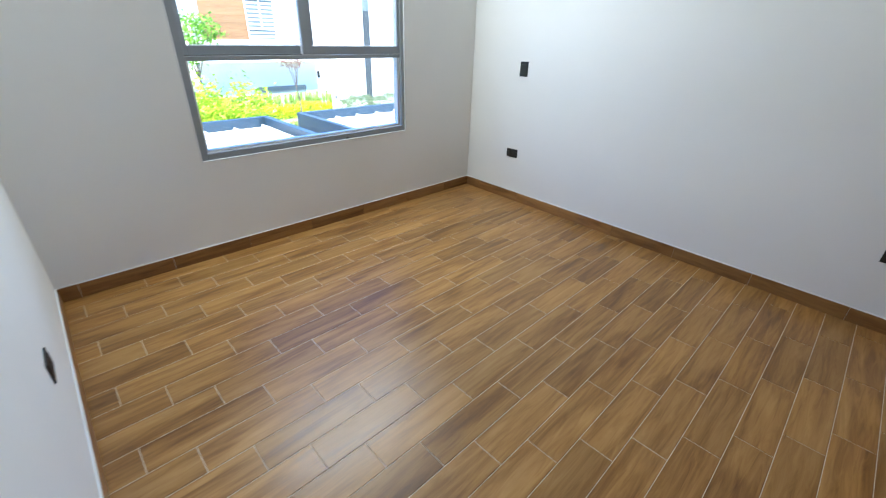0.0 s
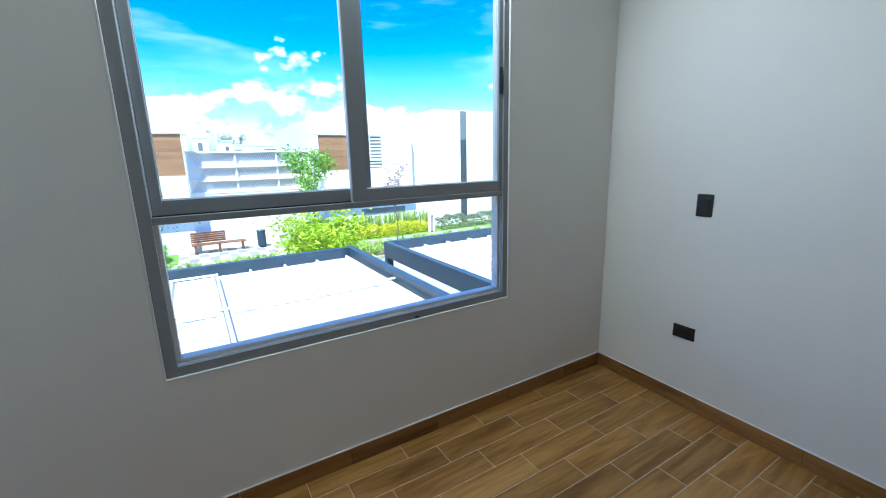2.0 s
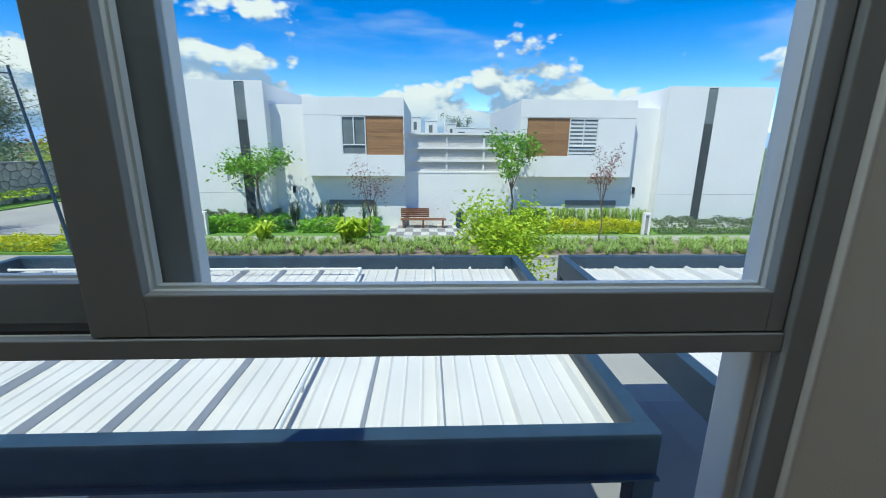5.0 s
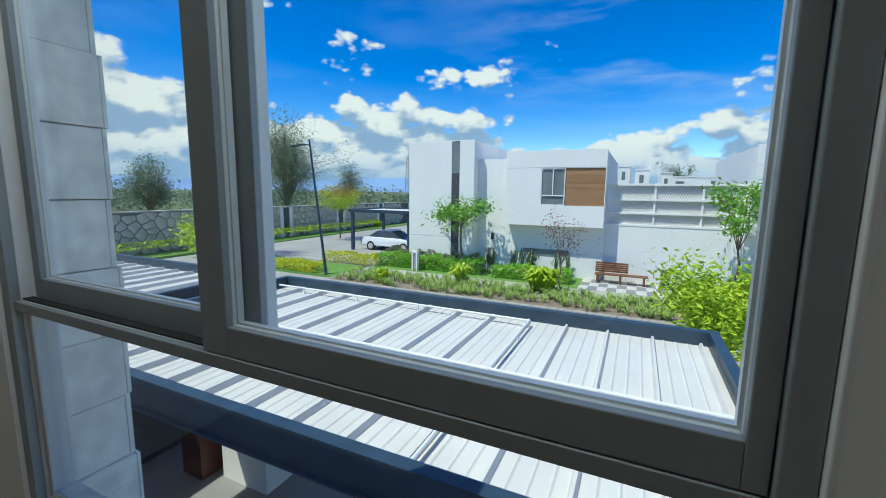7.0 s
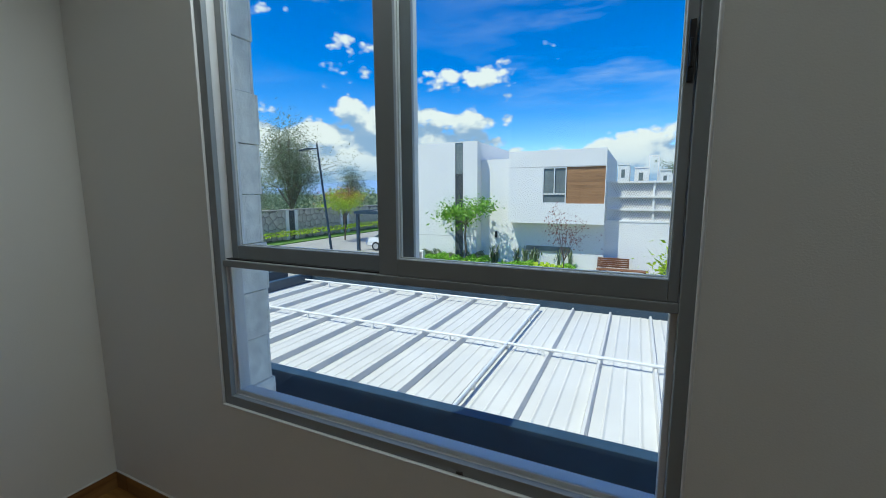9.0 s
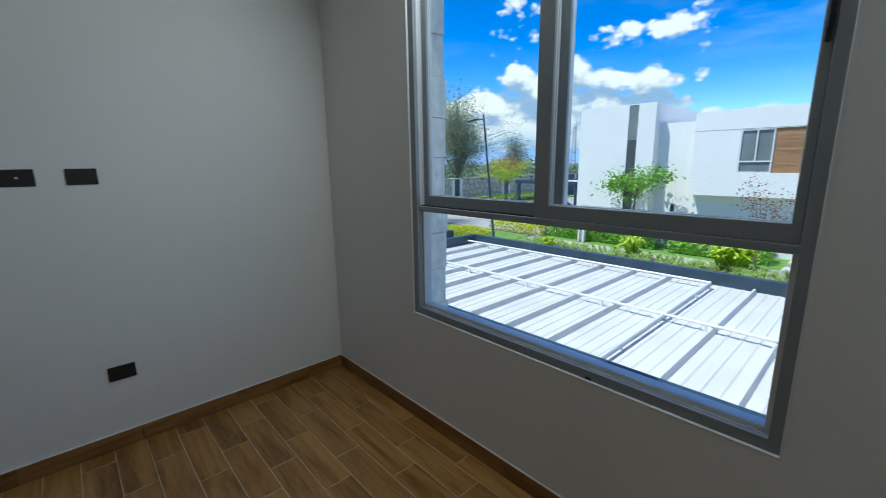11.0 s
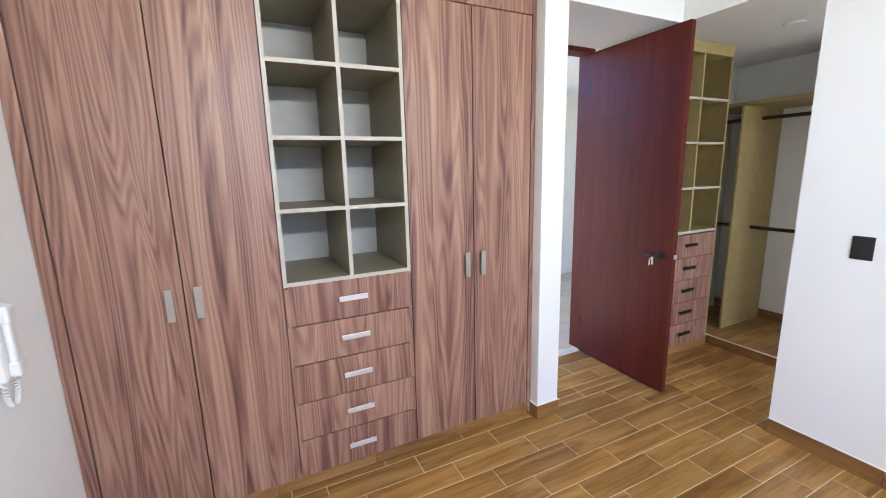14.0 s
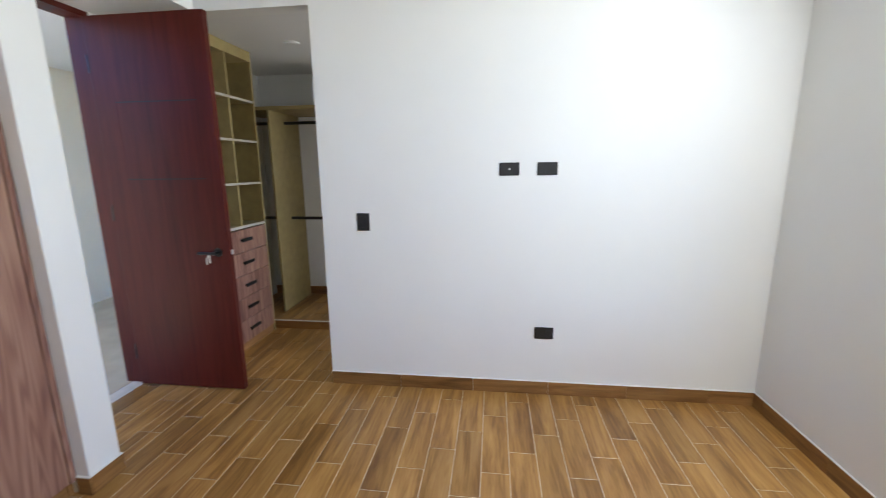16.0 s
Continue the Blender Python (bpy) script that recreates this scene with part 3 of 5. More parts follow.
for k in range(5):
    z0 = 0.070 + k * 0.1945
    d = part("drawer", boxes((1.8675, 2.4795, WF - 0.018, WF, z0 + 0.003, z0 + 0.1915), bev=0.0012), M_WALNUT, ward)
    bar_handle(2.172, z0 + 0.104, False, d)

# ---- bedroom door ----
frame_d = tagged(link("door_frame", boxes((0.10, 0.135, -4.185, -4.055, 0, 2.385), (0.925, 0.96, -4.185, -4.055, 0, 2.385), (0.10, 0.96, -4.185, -4.055, 2.372, 2.405), bev=0.003), M_MAHOG),
                 "dark mahogany frame of the bedroom doorway", "door frame", kind="structure")
door = thing("door_1", "tall mahogany-stained bedroom door, wide open, grooved panels", "door", (0.15, -4.035, 0), kind="structure")
part("leaf", boxes((-0.02, 0.02, 0.0, 0.77, 0.012, 2.362), bev=0.003), M_MAHOG, door)
for sx in (0.0202, -0.0202):
    for z in (1.415, 1.875):
        part("groove", boxes((sx - 0.0006, sx + 0.0006, 0.14, 0.67, z - 0.003, z + 0.003)), M_RUBBER, door, "thin dark routed line")
    part("groove", boxes((sx - 0.0006, sx + 0.0006, 0.137, 0.143, 1.418, 1.872)), M_MAHOG, door)
for s in (1, -1):
    bm = bmesh.new()
    rod(bm, (s * 0.02, 0.695, 0.955), (s * 0.026, 0.695, 0.955), 0.028, n=24)
    rod(bm, (s * 0.026, 0.695, 0.955), (s * 0.062, 0.695, 0.955), 0.010, n=14)
    hub = part("rosette", bm, M_DARKMETAL, door, "dark metal lock rosette")
    part("lever", boxes((min(s * 0.050, s * 0.066), max(s * 0.050, s * 0.066), 0.58, 0.707, 0.945, 0.963), bev=0.006), M_DARKMETAL, hub, "dark lever handle")
bm = boxes((0.0672, 0.0692, 0.658, 0.672, 0.895, 0.925), (0.0675, 0.0690, 0.640, 0.650, 0.885, 0.930), bev=0.0006)
ring = bmesh.ops.create_cone(bm, segments=14, radius1=0.011, radius2=0.011, depth=0.002, cap_ends=True)
bmesh.ops.transform(bm, matrix=Matrix.Translation((0.068, 0.662, 0.935)) @ Euler((0, math.pi / 2, 0)).to_matrix().to_4x4(), verts=ring["verts"])
part("key", bm, M_NICKEL, door, "bright keys hanging in the lock")
part("latch_bolt", boxes((-0.008, 0.008, 0.77, 0.782, 0.94, 0.97), bev=0.002), M_NICKEL, door)
for z in (0.25, 1.2, 2.1):
    bm = bmesh.new()
    rod(bm, (0.012, -0.008, z - 0.05), (0.012, -0.008, z + 0.05), 0.007, n=10)
    part("hinge", bm, M_DARKMETAL, door)

# ---- walk-in closet ----
PLAT = 0.085
structure("closet_platform", boxes((-1.72, -0.92, -4.06, -1.82, -0.0015, PLAT - 0.0016)), M_GROUT, "low tiled platform at the back of the closet", "platform")
TF = -3.62
tow = thing("closet_shelf_tower", "oak closet tower, open cubbies above five walnut drawers", "shelf unit")
for nm, row in (("side_panel", (-0.88, -0.862, -4.03, TF, 0.0, 2.33)), ("side_panel", (-0.208, -0.19, -4.03, TF, 0.0, 2.33)), ("back_panel", (-0.862, -0.208, -4.03, -4.02, 0.0, 2.33)),
                ("top_panel", (-0.88, -0.19, -4.03, TF, 2.33, 2.408)), ("drawer_top", (-0.862, -0.208, -4.02, TF, 1.005, 1.023))):
    part(nm, boxes(row), M_OLIVE, tow)
part("divider", boxes((-0.543, -0.527, -4.02, TF, 1.023, 2.33)), M_OLIVE, tow)
for z in (1.345, 1.685, 2.005):
    sh = part("shelf", boxes((-0.862, -0.208, -4.02, TF - 0.004, z, z + 0.018)), M_OLIVE, tow)
    part("edging", boxes((-0.862, -0.208, TF - 0.004, TF, z, z + 0.018)), M_EDGE, sh)
part("edging", boxes((-0.862, -0.208, TF, TF + 0.003, 1.0, 1.023)), M_EDGE, tow)
for k in range(5):
    z0 = 0.07 + k * 0.185
    d = part("drawer", boxes((-0.86, -0.21, TF - 0.016, TF + 0.002, z0, z0 + 0.181), bev=0.0015), M_WALNUT, tow)
    bar_handle(-0.55, z0 + 0.1, False, d, TF + 0.002, M_DARKMETAL)
part("plinth", boxes((-0.862, -0.208, -4.0, TF - 0.01, 0.0, 0.066)), M_BASE, tow)
hang = thing("hanging_unit", "oak hanging unit with chrome rods on the closet platform", "clothes rack")
part("side_panel", boxes((-1.70, -1.12, -3.655, -3.635, PLAT, 1.99), bev=0.002), M_OLIVE, hang)
part("side_panel", boxes((-1.70, -1.12, -2.36, -2.34, PLAT, 1.99), bev=0.002), M_OLIVE, hang)
part("top_shelf", boxes((-1.71, -1.12, -4.03, -2.34, 1.99, 2.02), bev=0.002), M_OLIVE, hang)
for z, y0, y1 in ((0.98, -3.635, -2.36), (1.90, -3.635, -2.36), (0.98, -4.03, -3.655), (1.90, -4.03, -3.655)):
    bm = bmesh.new()
    rod(bm, (-1.40, y0, z), (-1.40, y1, z), 0.015, n=12)
    part("rod", bm, M_DARKMETAL, hang, "dark metal clothes rod")
lampd = thing("ceiling_downlight", "small round white recessed downlight, switched off", "ceiling lamp", (-0.69, -3.16, SOFFIT))
bm = bmesh.new()
rod(bm, (0, 0, -0.010), (0, 0, 0), 0.055, 0.062, n=28)
part("rim", bm, M_WPLAST, lampd)
bm = bmesh.new()
rod(bm, (0, 0, -0.013), (0, 0, -0.0102), 0.038, 0.042, n=24)
part("lens", bm, M_WPLAST, lampd)

# ---- intercom ----
ic = thing("intercom_phone", "white wall intercom handset with a curled cord", "intercom", (X1 - 0.096, -3.18, 1.085))
bm = boxes((-0.030, 0.0, -0.050, 0.050, -0.118, 0.108), bev=0.012)
part("base", bm, M_WPLAST, ic)
hs = boxes((-0.050, -0.030, -0.020, 0.024, -0.105, 0.100), (-0.054, -0.027, -0.024, 0.028, 0.052, 0.106), (-0.054, -0.027, -0.024, 0.028, -0.110, -0.060), bev=0.009)
part("handset", hs, M_WPLAST, ic)
# Solid grey strip imitating the shade in the gap beside the handset.
part("slot", boxes((-0.032, -0.0302, -0.034, -0.026, -0.06, 0.06), bev=0.0005), M_KERB, ic, "grey strip standing for the shaded gap by the handset")
# a small coiled loop of cord
pts = []
for i in range(181):
    u = i / 180
    a = math.pi * u
    pts.append((-0.014 - 0.006 * math.cos(i * 1.1), -0.035 * math.cos(a) + 0.006 * math.sin(i * 1.1), -0.118 - 0.085 * math.sin(a) ** 0.6))
cord = bpy.data.curves.new("cord", "CURVE")
cord.dimensions, cord.bevel_depth = "3D", 0.0028
spl = cord.splines.new("POLY")
spl.points.add(len(pts) - 1)
for q, co in zip(spl.points, pts):
    q.co = (*co, 1)
co_ob = new("cord", cord)
cord.materials.append(M_WPLAST)
co_ob.parent = ic

# ---- outside: ground ----
structure("ground", boxes((-1500, 1500, -1200, 2500, G - 0.6, G - 0.15)), M_FIELD, "dry green plain reaching the horizon", "ground")
structure("road", boxes((-24.0, 60, WT, 14.55, G - 0.15, G - 0.12), (-24.0, -11.0, 14.55, 60, G - 0.15, G - 0.12)), M_ROAD, "pale concrete street", "road")
structure("forecourt", boxes((-9.0, 12.0, WT + 0.002, 5.6, G - 0.118, G - 0.10)), M_FORE, "grey tiled forecourt under the carports", "pavement")
kerb = tagged(new("kerb"), "pale concrete kerb along the planting strip", "kerb", kind="structure")
for i in range(44):
    x = -11.0 + i * 1.0
    part("kerb_stone", boxes((x + 0.006, x + 0.994, 14.55, 14.72, G - 0.15, G + 0.01), bev=0.015), M_KERB, kerb)
for i in range(24):
    y = 14.72 + i * 1.0
    if y > 19:
        break
    part("kerb_stone", boxes((-11.0, -10.83, y + 0.006, y + 0.994, G - 0.15, G + 0.01), bev=0.015), M_KERB, kerb)
structure("planting_bed", boxes((-10.83, 33, 14.72, 17.3, G - 0.15, G - 0.01)), M_SOIL, "dark soil bed behind the kerb", "ground")
structure("footpath", boxes((-10.83, 33, 17.3, 18.3, G - 0.15, G)), M_CONC, "pale concrete footpath", "pavement")
structure("lawn", boxes((-10.83, 0.2, 18.3, 24.0, G - 0.15, G - 0.004), (4.6, 33, 18.3, 24.0, G - 0.15, G - 0.004)), M_LAWN, "mown green lawn before the houses", "lawn")
structure("patio", boxes((0.2, 4.6, 18.3, 22.0, G - 0.15, G)), M_CONC, "patterned paving under the bench", "pavement")
structure("driveway", boxes((-24, -10.83, 19.0, 60, G - 0.118, G - 0.06)), M_ROAD, "concrete drive beside the house", "pavement")
structure("lawn_island", boxes((-18.5, -11.0, 15.4, 18.4, G - 0.118, G - 0.02)), M_LAWN, "small lawn island at the street corner", "lawn")
structure("verge", boxes((-30, -24.0, -10, 80, G - 0.15, G + 0.02)), M_LAWN, "green verge along the stone wall", "lawn")
M_PAVE_A = plain("white_paver", (0.55, 0.54, 0.51), 0.85, var=0.08, scale=3)
M_PAVE_B = plain("grey_paver", (0.24, 0.24, 0.24), 0.85, var=0.08, scale=3)
patio = bpy.data.objects["patio"]
for i in range(11):
    for j in range(6):
        k = (i + (j // 2)) % 2
        part("paver", boxes((0.2 + i * 0.4 + 0.005, 0.6 + i * 0.4 - 0.005, 18.35 + j * 0.4 + 0.005, 18.75 + j * 0.4 - 0.005, G, G + 0.008)), (M_PAVE_A, M_PAVE_B)[k], patio)


# ---- carports ----
def carport(x0, x1, label, rib0):
    """A flat roof of ribbed white sheet inside a deep steel frame on posts."""
    y0, y1, zt = 1.38, 5.0, 0.02
    c = thing("carport", label, "carport", group="carports beside the house")
    part("front_beam", boxes((x0, x1, y0, y0 + 0.10, zt - 0.27, zt), bev=0.004), M_STEEL, c)
    part("beam_lip", boxes((x0, x1, y0 - 0.035, y0 - 0.001, zt - 0.27, zt - 0.255)), M_STEEL, c)
    part("back_beam", boxes((x0, x1, y1 - 0.10, y1, zt - 0.27, zt), bev=0.004), M_STEEL, c)
    for x in (x0, x1 - 0.10):
        part("side_beam", boxes((x, x + 0.10, y0 + 0.10, y1 - 0.10, zt - 0.27, zt), bev=0.004), M_STEEL, c)
    for x in (x0, x1 - 0.12):
        for y in (y0 + 0.0, y1 - 0.12):
            part("post", boxes((x, x + 0.12, y, y + 0.12, G - 0.12, zt - 0.27), bev=0.004), M_STEEL, c)
    # sheet with three flutes to the panel
    bm = bmesh.new()
    prof = []
    x = x0 + 0.10
    while x < x1 - 0.10:
        u = ((x - rib0) % 0.49) / 0.49
        z = -0.150
        for c0 in (0.25, 0.5, 0.75):
            z += 0.011 * max(0.0, 1 - abs(u - c0) / 0.03)
        prof.append((x, z))
        x += 0.007
    prof.append((x1 - 0.10, -0.150))
    va = [[bm.verts.new((px, yy, pz)) for px, pz in prof] for yy in (y0 + 0.10, y1 - 0.10)]
    for i in range(len(prof) - 1):
        bm.faces.new((va[0][i], va[0][i + 1], va[1][i + 1], va[1][i]))
    sheet = part("roof_sheet", bm, M_ROOF, c, "white fluted roof sheet")
    sol = sheet.modifiers.new("thickness", "SOLIDIFY")
    sol.thickness = 0.004
    n0 = math.ceil((x0 + 0.12 - rib0) / 0.49)
    xr = rib0 + n0 * 0.49
    while xr < x1 - 0.11:
        bm = bmesh.new()
        pr = [(-0.026, -0.148), (-0.011, -0.092), (0.011, -0.092), (0.026, -0.148)]
        for yy in (y0 + 0.11, y1 - 0.17):
            for px, pz in pr:
                bm.verts.new((xr + px, yy, pz))
        bm.verts.ensure_lookup_table()
        v = bm.verts
        for i in range(3):
            bm.faces.new((v[i], v[i + 1], v[i + 5], v[i + 4]))
        bm.faces.new((v[0], v[3], v[2], v[1])), bm.faces.new((v[4], v[5], v[6], v[7]))
        part("rib", bm, M_ROOF, c)
        xr += 0.49
    return c


cA = carport(-3.30, 3.32, "white ribbed carport roof in a navy steel frame", 0.20)
cB = carport(3.90, 10.5, "neighbouring white ribbed carport roof in a navy steel frame", 4.15)

cC = carport(-10.6, -3.92, "third white ribbed carport roof in a navy steel frame", -3.72 - 0.02)


def conduit(points, label, r=0.016):
    t = thing("conduit", label, "pipe")
    part("pipe", tube(points, r), M_PVC, t)
    for p in points:
        bm = bmesh.new()
        s = bmesh.ops.create_icosphere(bm, subdivisions=2, radius=r * 1.25)
        bmesh.ops.translate(bm, vec=p, verts=s["verts"])
        part("elbow", bm, M_PVC, t)
    for (ax, ay, az), (bx_, by_, bz_) in zip(points, points[1:]):
        k = max(1, int(math.dist((ax, ay), (bx_, by_)) / 1.0))
        for i in range(k):
            u = (i + 0.5) / k
            px, py = ax + (bx_ - ax) * u, ay + (by_ - ay) * u
            part("clamp", boxes((px - 0.012, px + 0.012, py - 0.012, py + 0.012, -0.15, az + (bz_ - az) * u), bev=0.003), M_PVC, t)


conduit([(-3.1, 4.64, -0.06), (1.225, 4.64, -0.06), (1.225, 1.56, -0.085)], "white electrical conduit running over the carport roof")
conduit([(-3.15, 3.05, -0.070), (3.2, 3.05, -0.070)], "white conduit across the ribs of the carport roof")
conduit([(4.1, 3.05, -0.070), (10.3, 3.05, -0.070)], "white conduit across the neighbouring carport roof")

# beside the carport, below the window
cab = thing("meter_box", "white low masonry box with a louvred vent", "utility box", (-2.55, 3.75, G - 0.10))
part("body", boxes((-0.45, 0.45, -0.45, 0.65, 0.0, 1.15), bev=0.01), M_STUCCO, cab)
vent = part("vent", boxes((0.451, 0.46, -0.2, 0.5, 0.45, 0.95)), M_KERB, cab, "pale louvred vent")
for i in range(9):
    part("louvre", boxes((0.46, 0.475, -0.18, 0.48, 0.47 + i * 0.052, 0.505 + i * 0.052)), M_WPLAST, vent)
# Plain block for an unidentified maroon panel; its form is assumed.
chest = thing("maroon_block", "dark maroon upright block beside the white masonry box", "chest", (-3.42, 3.45, G - 0.10))
part("body", boxes((-0.22, 0.22, -0.35, 0.45, 0.0, 1.28), bev=0.012), M_MAROON, chest)
part("lid", boxes((-0.24, 0.24, -0.37, 0.47, 1.282, 1.33), bev=0.01), M_STEEL, chest, "dark navy top")
gate = thing("steel_gate", "dark navy steel gate panel on posts", "gate", (-4.35, 3.2, G - 0.10))
part("panel", boxes((-0.03, 0.03, -0.45, 0.45, 0.05, 1.75), bev=0.005), M_STEEL, gate)
for y in (-0.5, 0.45):
    part("post", boxes((-0.04, 0.04, y, y + 0.06, 0.0, 1.85), bev=0.004), M_STEEL, gate)

# block pier at the outer window jamb
pier = tagged(new("wall_pier"), "rough white block pier outside the window", "wall", kind="structure")
for i in range(25):
    z = G + i * 0.22
    o = 0.006 * ((i * 7) % 3) - 0.004
    part("block", boxes((0.50, 0.852 + o, WT + 0.002, 0.288 + o, z + 0.0015, z + 0.2185), bev=0.003), M_BLOCK, pier)
    part("block", boxes((0.50, 0.848 + o, 0.291 + o, 0.302 + 0.004 * (i % 3), z + 0.0015, z + 0.2185), bev=0.002), M_BLOCK, pier)


# ---- houses across the street ----
def house_window(parent, x0, x1, y, z0, z1, blind=False):
    w = part("window", boxes((x0, x0 + 0.05, y - 0.03, y + 0.05, z0, z1), (x1 - 0.05, x1, y - 0.03, y + 0.05, z0, z1), (x0 + 0.05, x1 - 0.05, y - 0.03, y + 0.05, z0, z0 + 0.05),
                             (x0 + 0.05, x1 - 0.05, y - 0.03, y + 0.05, z1 - 0.05, z1), ((x0 + x1) / 2 - 0.025, (x0 + x1) / 2 + 0.025, y - 0.03, y + 0.05, z0 + 0.5, z1 - 0.05),
                             (x0 + 0.05, x1 - 0.05, y - 0.03, y + 0.05, z0 + 0.44, z0 + 0.5)), M_WPLAST, parent, "white framed window")
    for a, b, c, d in ((x0 + 0.05, (x0 + x1) / 2 - 0.025, z0 + 0.5, z1 - 0.05), ((x0 + x1) / 2 + 0.025, x1 - 0.05, z0 + 0.5, z1 - 0.05), (x0 + 0.05, x1 - 0.05, z0 + 0.05, z0 + 0.44)):
        part("pane", boxes((a, b, y + 0.02, y + 0.03, c, d)), M_HGLASS, w)
    if blind:
        for i in range(9):
            z = z0 + 0.1 + i * (z1 - z0 - 0.15) / 9
            part("blind_slat", boxes((x0 + 0.06, x1 - 0.06, y + 0.012, y + 0.018, z, z + 0.095)), M_WPLAST, w)
    return w


def house(label, mx, box_x, tower_x, stripe_x, wood_x, win_x, slit_x, blind):
    """A two-storey white house: overhanging upper box, taller end block with a dark stripe. mx: +1 or -1, the side of the end block."""
    h = thing("house", label, "house", group="white houses across the street")
    Y, YR, ZB = 20.1, 20.75, -0.05
    bx0, bx1 = box_x
    t0, t1 = tower_x
    wx0, wx1 = win_x
    cx0, cx1 = wood_x
    # upper box with holes for window and cladding
    lo, hi = min(wx0, cx0), max(wx1, cx1)
    zo0, zo1 = 0.965, 2.75
    part("upper_storey", boxes((bx0, lo, Y, 30, ZB, 3.55), (hi, bx1, Y, 30, ZB, 3.55), (lo, hi, Y, 30, ZB, zo0), (lo, hi, Y, 30, zo1, 3.55), (lo, hi, Y + 0.12, 30, zo0, zo1)), M_STUCCO, h)
    part("reveal_line", boxes((bx0 + 0.02, bx1 - 0.02, Y - 0.004, Y, 2.77, 2.79)), M_KERB, h)
    lower = part("ground_storey", boxes((min(bx0, t0), max(bx1, t1), YR, 30, G - 0.1, ZB)), M_STUCCO, h)
    part("link_wall", boxes((min(bx1, t1), max(bx0, t0), YR, 30, ZB, 3.3)), M_STUCCO, h)
    part("slit_window", boxes((slit_x[0], slit_x[1], YR - 0.03, YR - 0.002, -1.62, -1.30)), M_HGLASS, lower, "narrow dark ground-floor window")
    s0, s1 = stripe_x
    part("end_block", boxes((t0, s0, Y, 30, G - 0.1, 4.22), (s1, t1, Y, 30, G - 0.1, 4.22), (s0, s1, Y + 0.06, 30, G - 0.1, 4.22)), M_STUCCO, h)
    part("stripe", boxes((s0, s1, Y + 0.02, Y + 0.058, G - 0.1, 2.55)), M_GREYSTRIPE, h, "charcoal vertical stripe")
    part("stripe_window", boxes((s0 + 0.01, s1 - 0.01, Y + 0.02, Y + 0.058, 2.56, 4.20)), M_HGLASS, h, "tall narrow glass slot")
    for z in (-0.9,):
        part("joint", boxes((t0 + 0.05, s0 - 0.02, Y - 0.003, Y, z, z + 0.015), (s1 + 0.02, t1 - 0.05, Y - 0.003, Y, z, z + 0.015)), M_KERB, h)
    for r in ((bx0, bx1, Y + 0.001, Y + 0.15, 3.55, 3.60), (t0, t1, Y + 0.001, Y + 0.15, 4.22, 4.27)):
        part("coping", boxes(r), M_STUCCO, h)
    clad = part("cladding", boxes((cx0, cx1, Y + 0.08, Y + 0.10, zo0, zo1)), M_CLAD, h, "horizontal timber cladding")
    n = 12
    for i in range(n):
        z = zo0 + i * (zo1 - zo0) / n
        part("board", boxes((cx0 + 0.004, cx1 - 0.004, Y + 0.05, Y + 0.08, z + 0.003, z + (zo1 - zo0) / n - 0.003)), M_CLAD, clad)
    house_window(h, wx0, wx1, Y + 0.04, zo0, zo1, blind)
    part("wall_lamp", boxes(((t0 if mx > 0 else t1) - 0.9 * mx - 0.06, (t0 if mx > 0 else t1) - 0.9 * mx + 0.06, YR - 0.10, YR, -0.95, -0.6), bev=0.01), M_DARKMETAL, h, "dark wall lamp")
    return h


house("white two-storey house, brown cladding, dark stripe", -1, (-3.75, 1.00), (-9.42, -5.50), (-6.80, -6.33), (-0.83, 0.97), (-1.99, -0.83), (-2.9, -0.6), False)
house("white two-storey house, brown cladding, striped blinds", 1, (6.60, 12.27), (13.75, 19.0), (15.68, 16.15), (6.95, 9.03), (9.03, 10.46), (9.3, 12.0), True)

# boundary wall between the houses
bw = thing("boundary_wall", "white boundary wall with mesh panels between the houses", "wall")
part("base", boxes((1.0, 6.6, 20.95, 21.15, G - 0.1, 0.05)), M_STUCCO, bw)
for z in (0.05, 0.62, 1.25, 1.95):
    part("rail", boxes((1.0, 6.6, 20.93, 21.09, z, z + 0.09)), M_STUCCO, bw)
for x in (1.05, 3.05, 4.95, 6.5):
    part("post", boxes((x, x + 0.09, 20.99, 21.08, 0.14, 2.05)), M_STUCCO, bw)
bm = bmesh.new()
for i in range(62):
    for s in (1, -1):
        x = 0.2 + i * 0.11
        a, b = (x, 21.04, 0.14), (x + s * 1.0, 21.04, 1.95)
        if 1.1 < a[0] < 6.5 and 1.1 < b[0] < 6.5:
            rod(bm, a, b, 0.008, n=3)
part("panel", boxes((1.1, 6.5, 21.09, 21.11, 0.14, 1.95)), M_STUCCO, bw)
# White mesh drawn in grey, its relief shadow put into the colour.
part("mesh_panel", bm, M_KERB, bw, "diamond wire mesh, greyed to read as shadow lines")

# far houses and masts behind
for i, (x, y, w, hgt) in enumerate(((0.2, 50, 1.2, 4.5), (1.9, 52, 1.5, 4.2), (4.3, 46, 1.0, 3.6), (9.0, 70, 9, 4.0), (5.6, 60, 3.2, 3.7), (13.0, 45, 3.0, 3.6), (16, 55, 5, 4.6), (17, 40, 4, 3.9))):
    far = thing("far_house", "distant white flat-roofed house behind the boundary wall", "house", group="far white houses")
    part("body", boxes((x, x + w, y, y + 6, G - 0.15, hgt)), M_STUCCO, far)
    part("parapet", boxes((x - 0.05, x + w + 0.05, y - 0.05, y + 0.2, hgt, hgt + 0.15)), M_STUCCO, far)
    part("window", boxes((x + w * 0.3, x + w * 0.6, y - 0.02, y, hgt - 1.4, hgt - 0.5)), M_HGLASS, far)

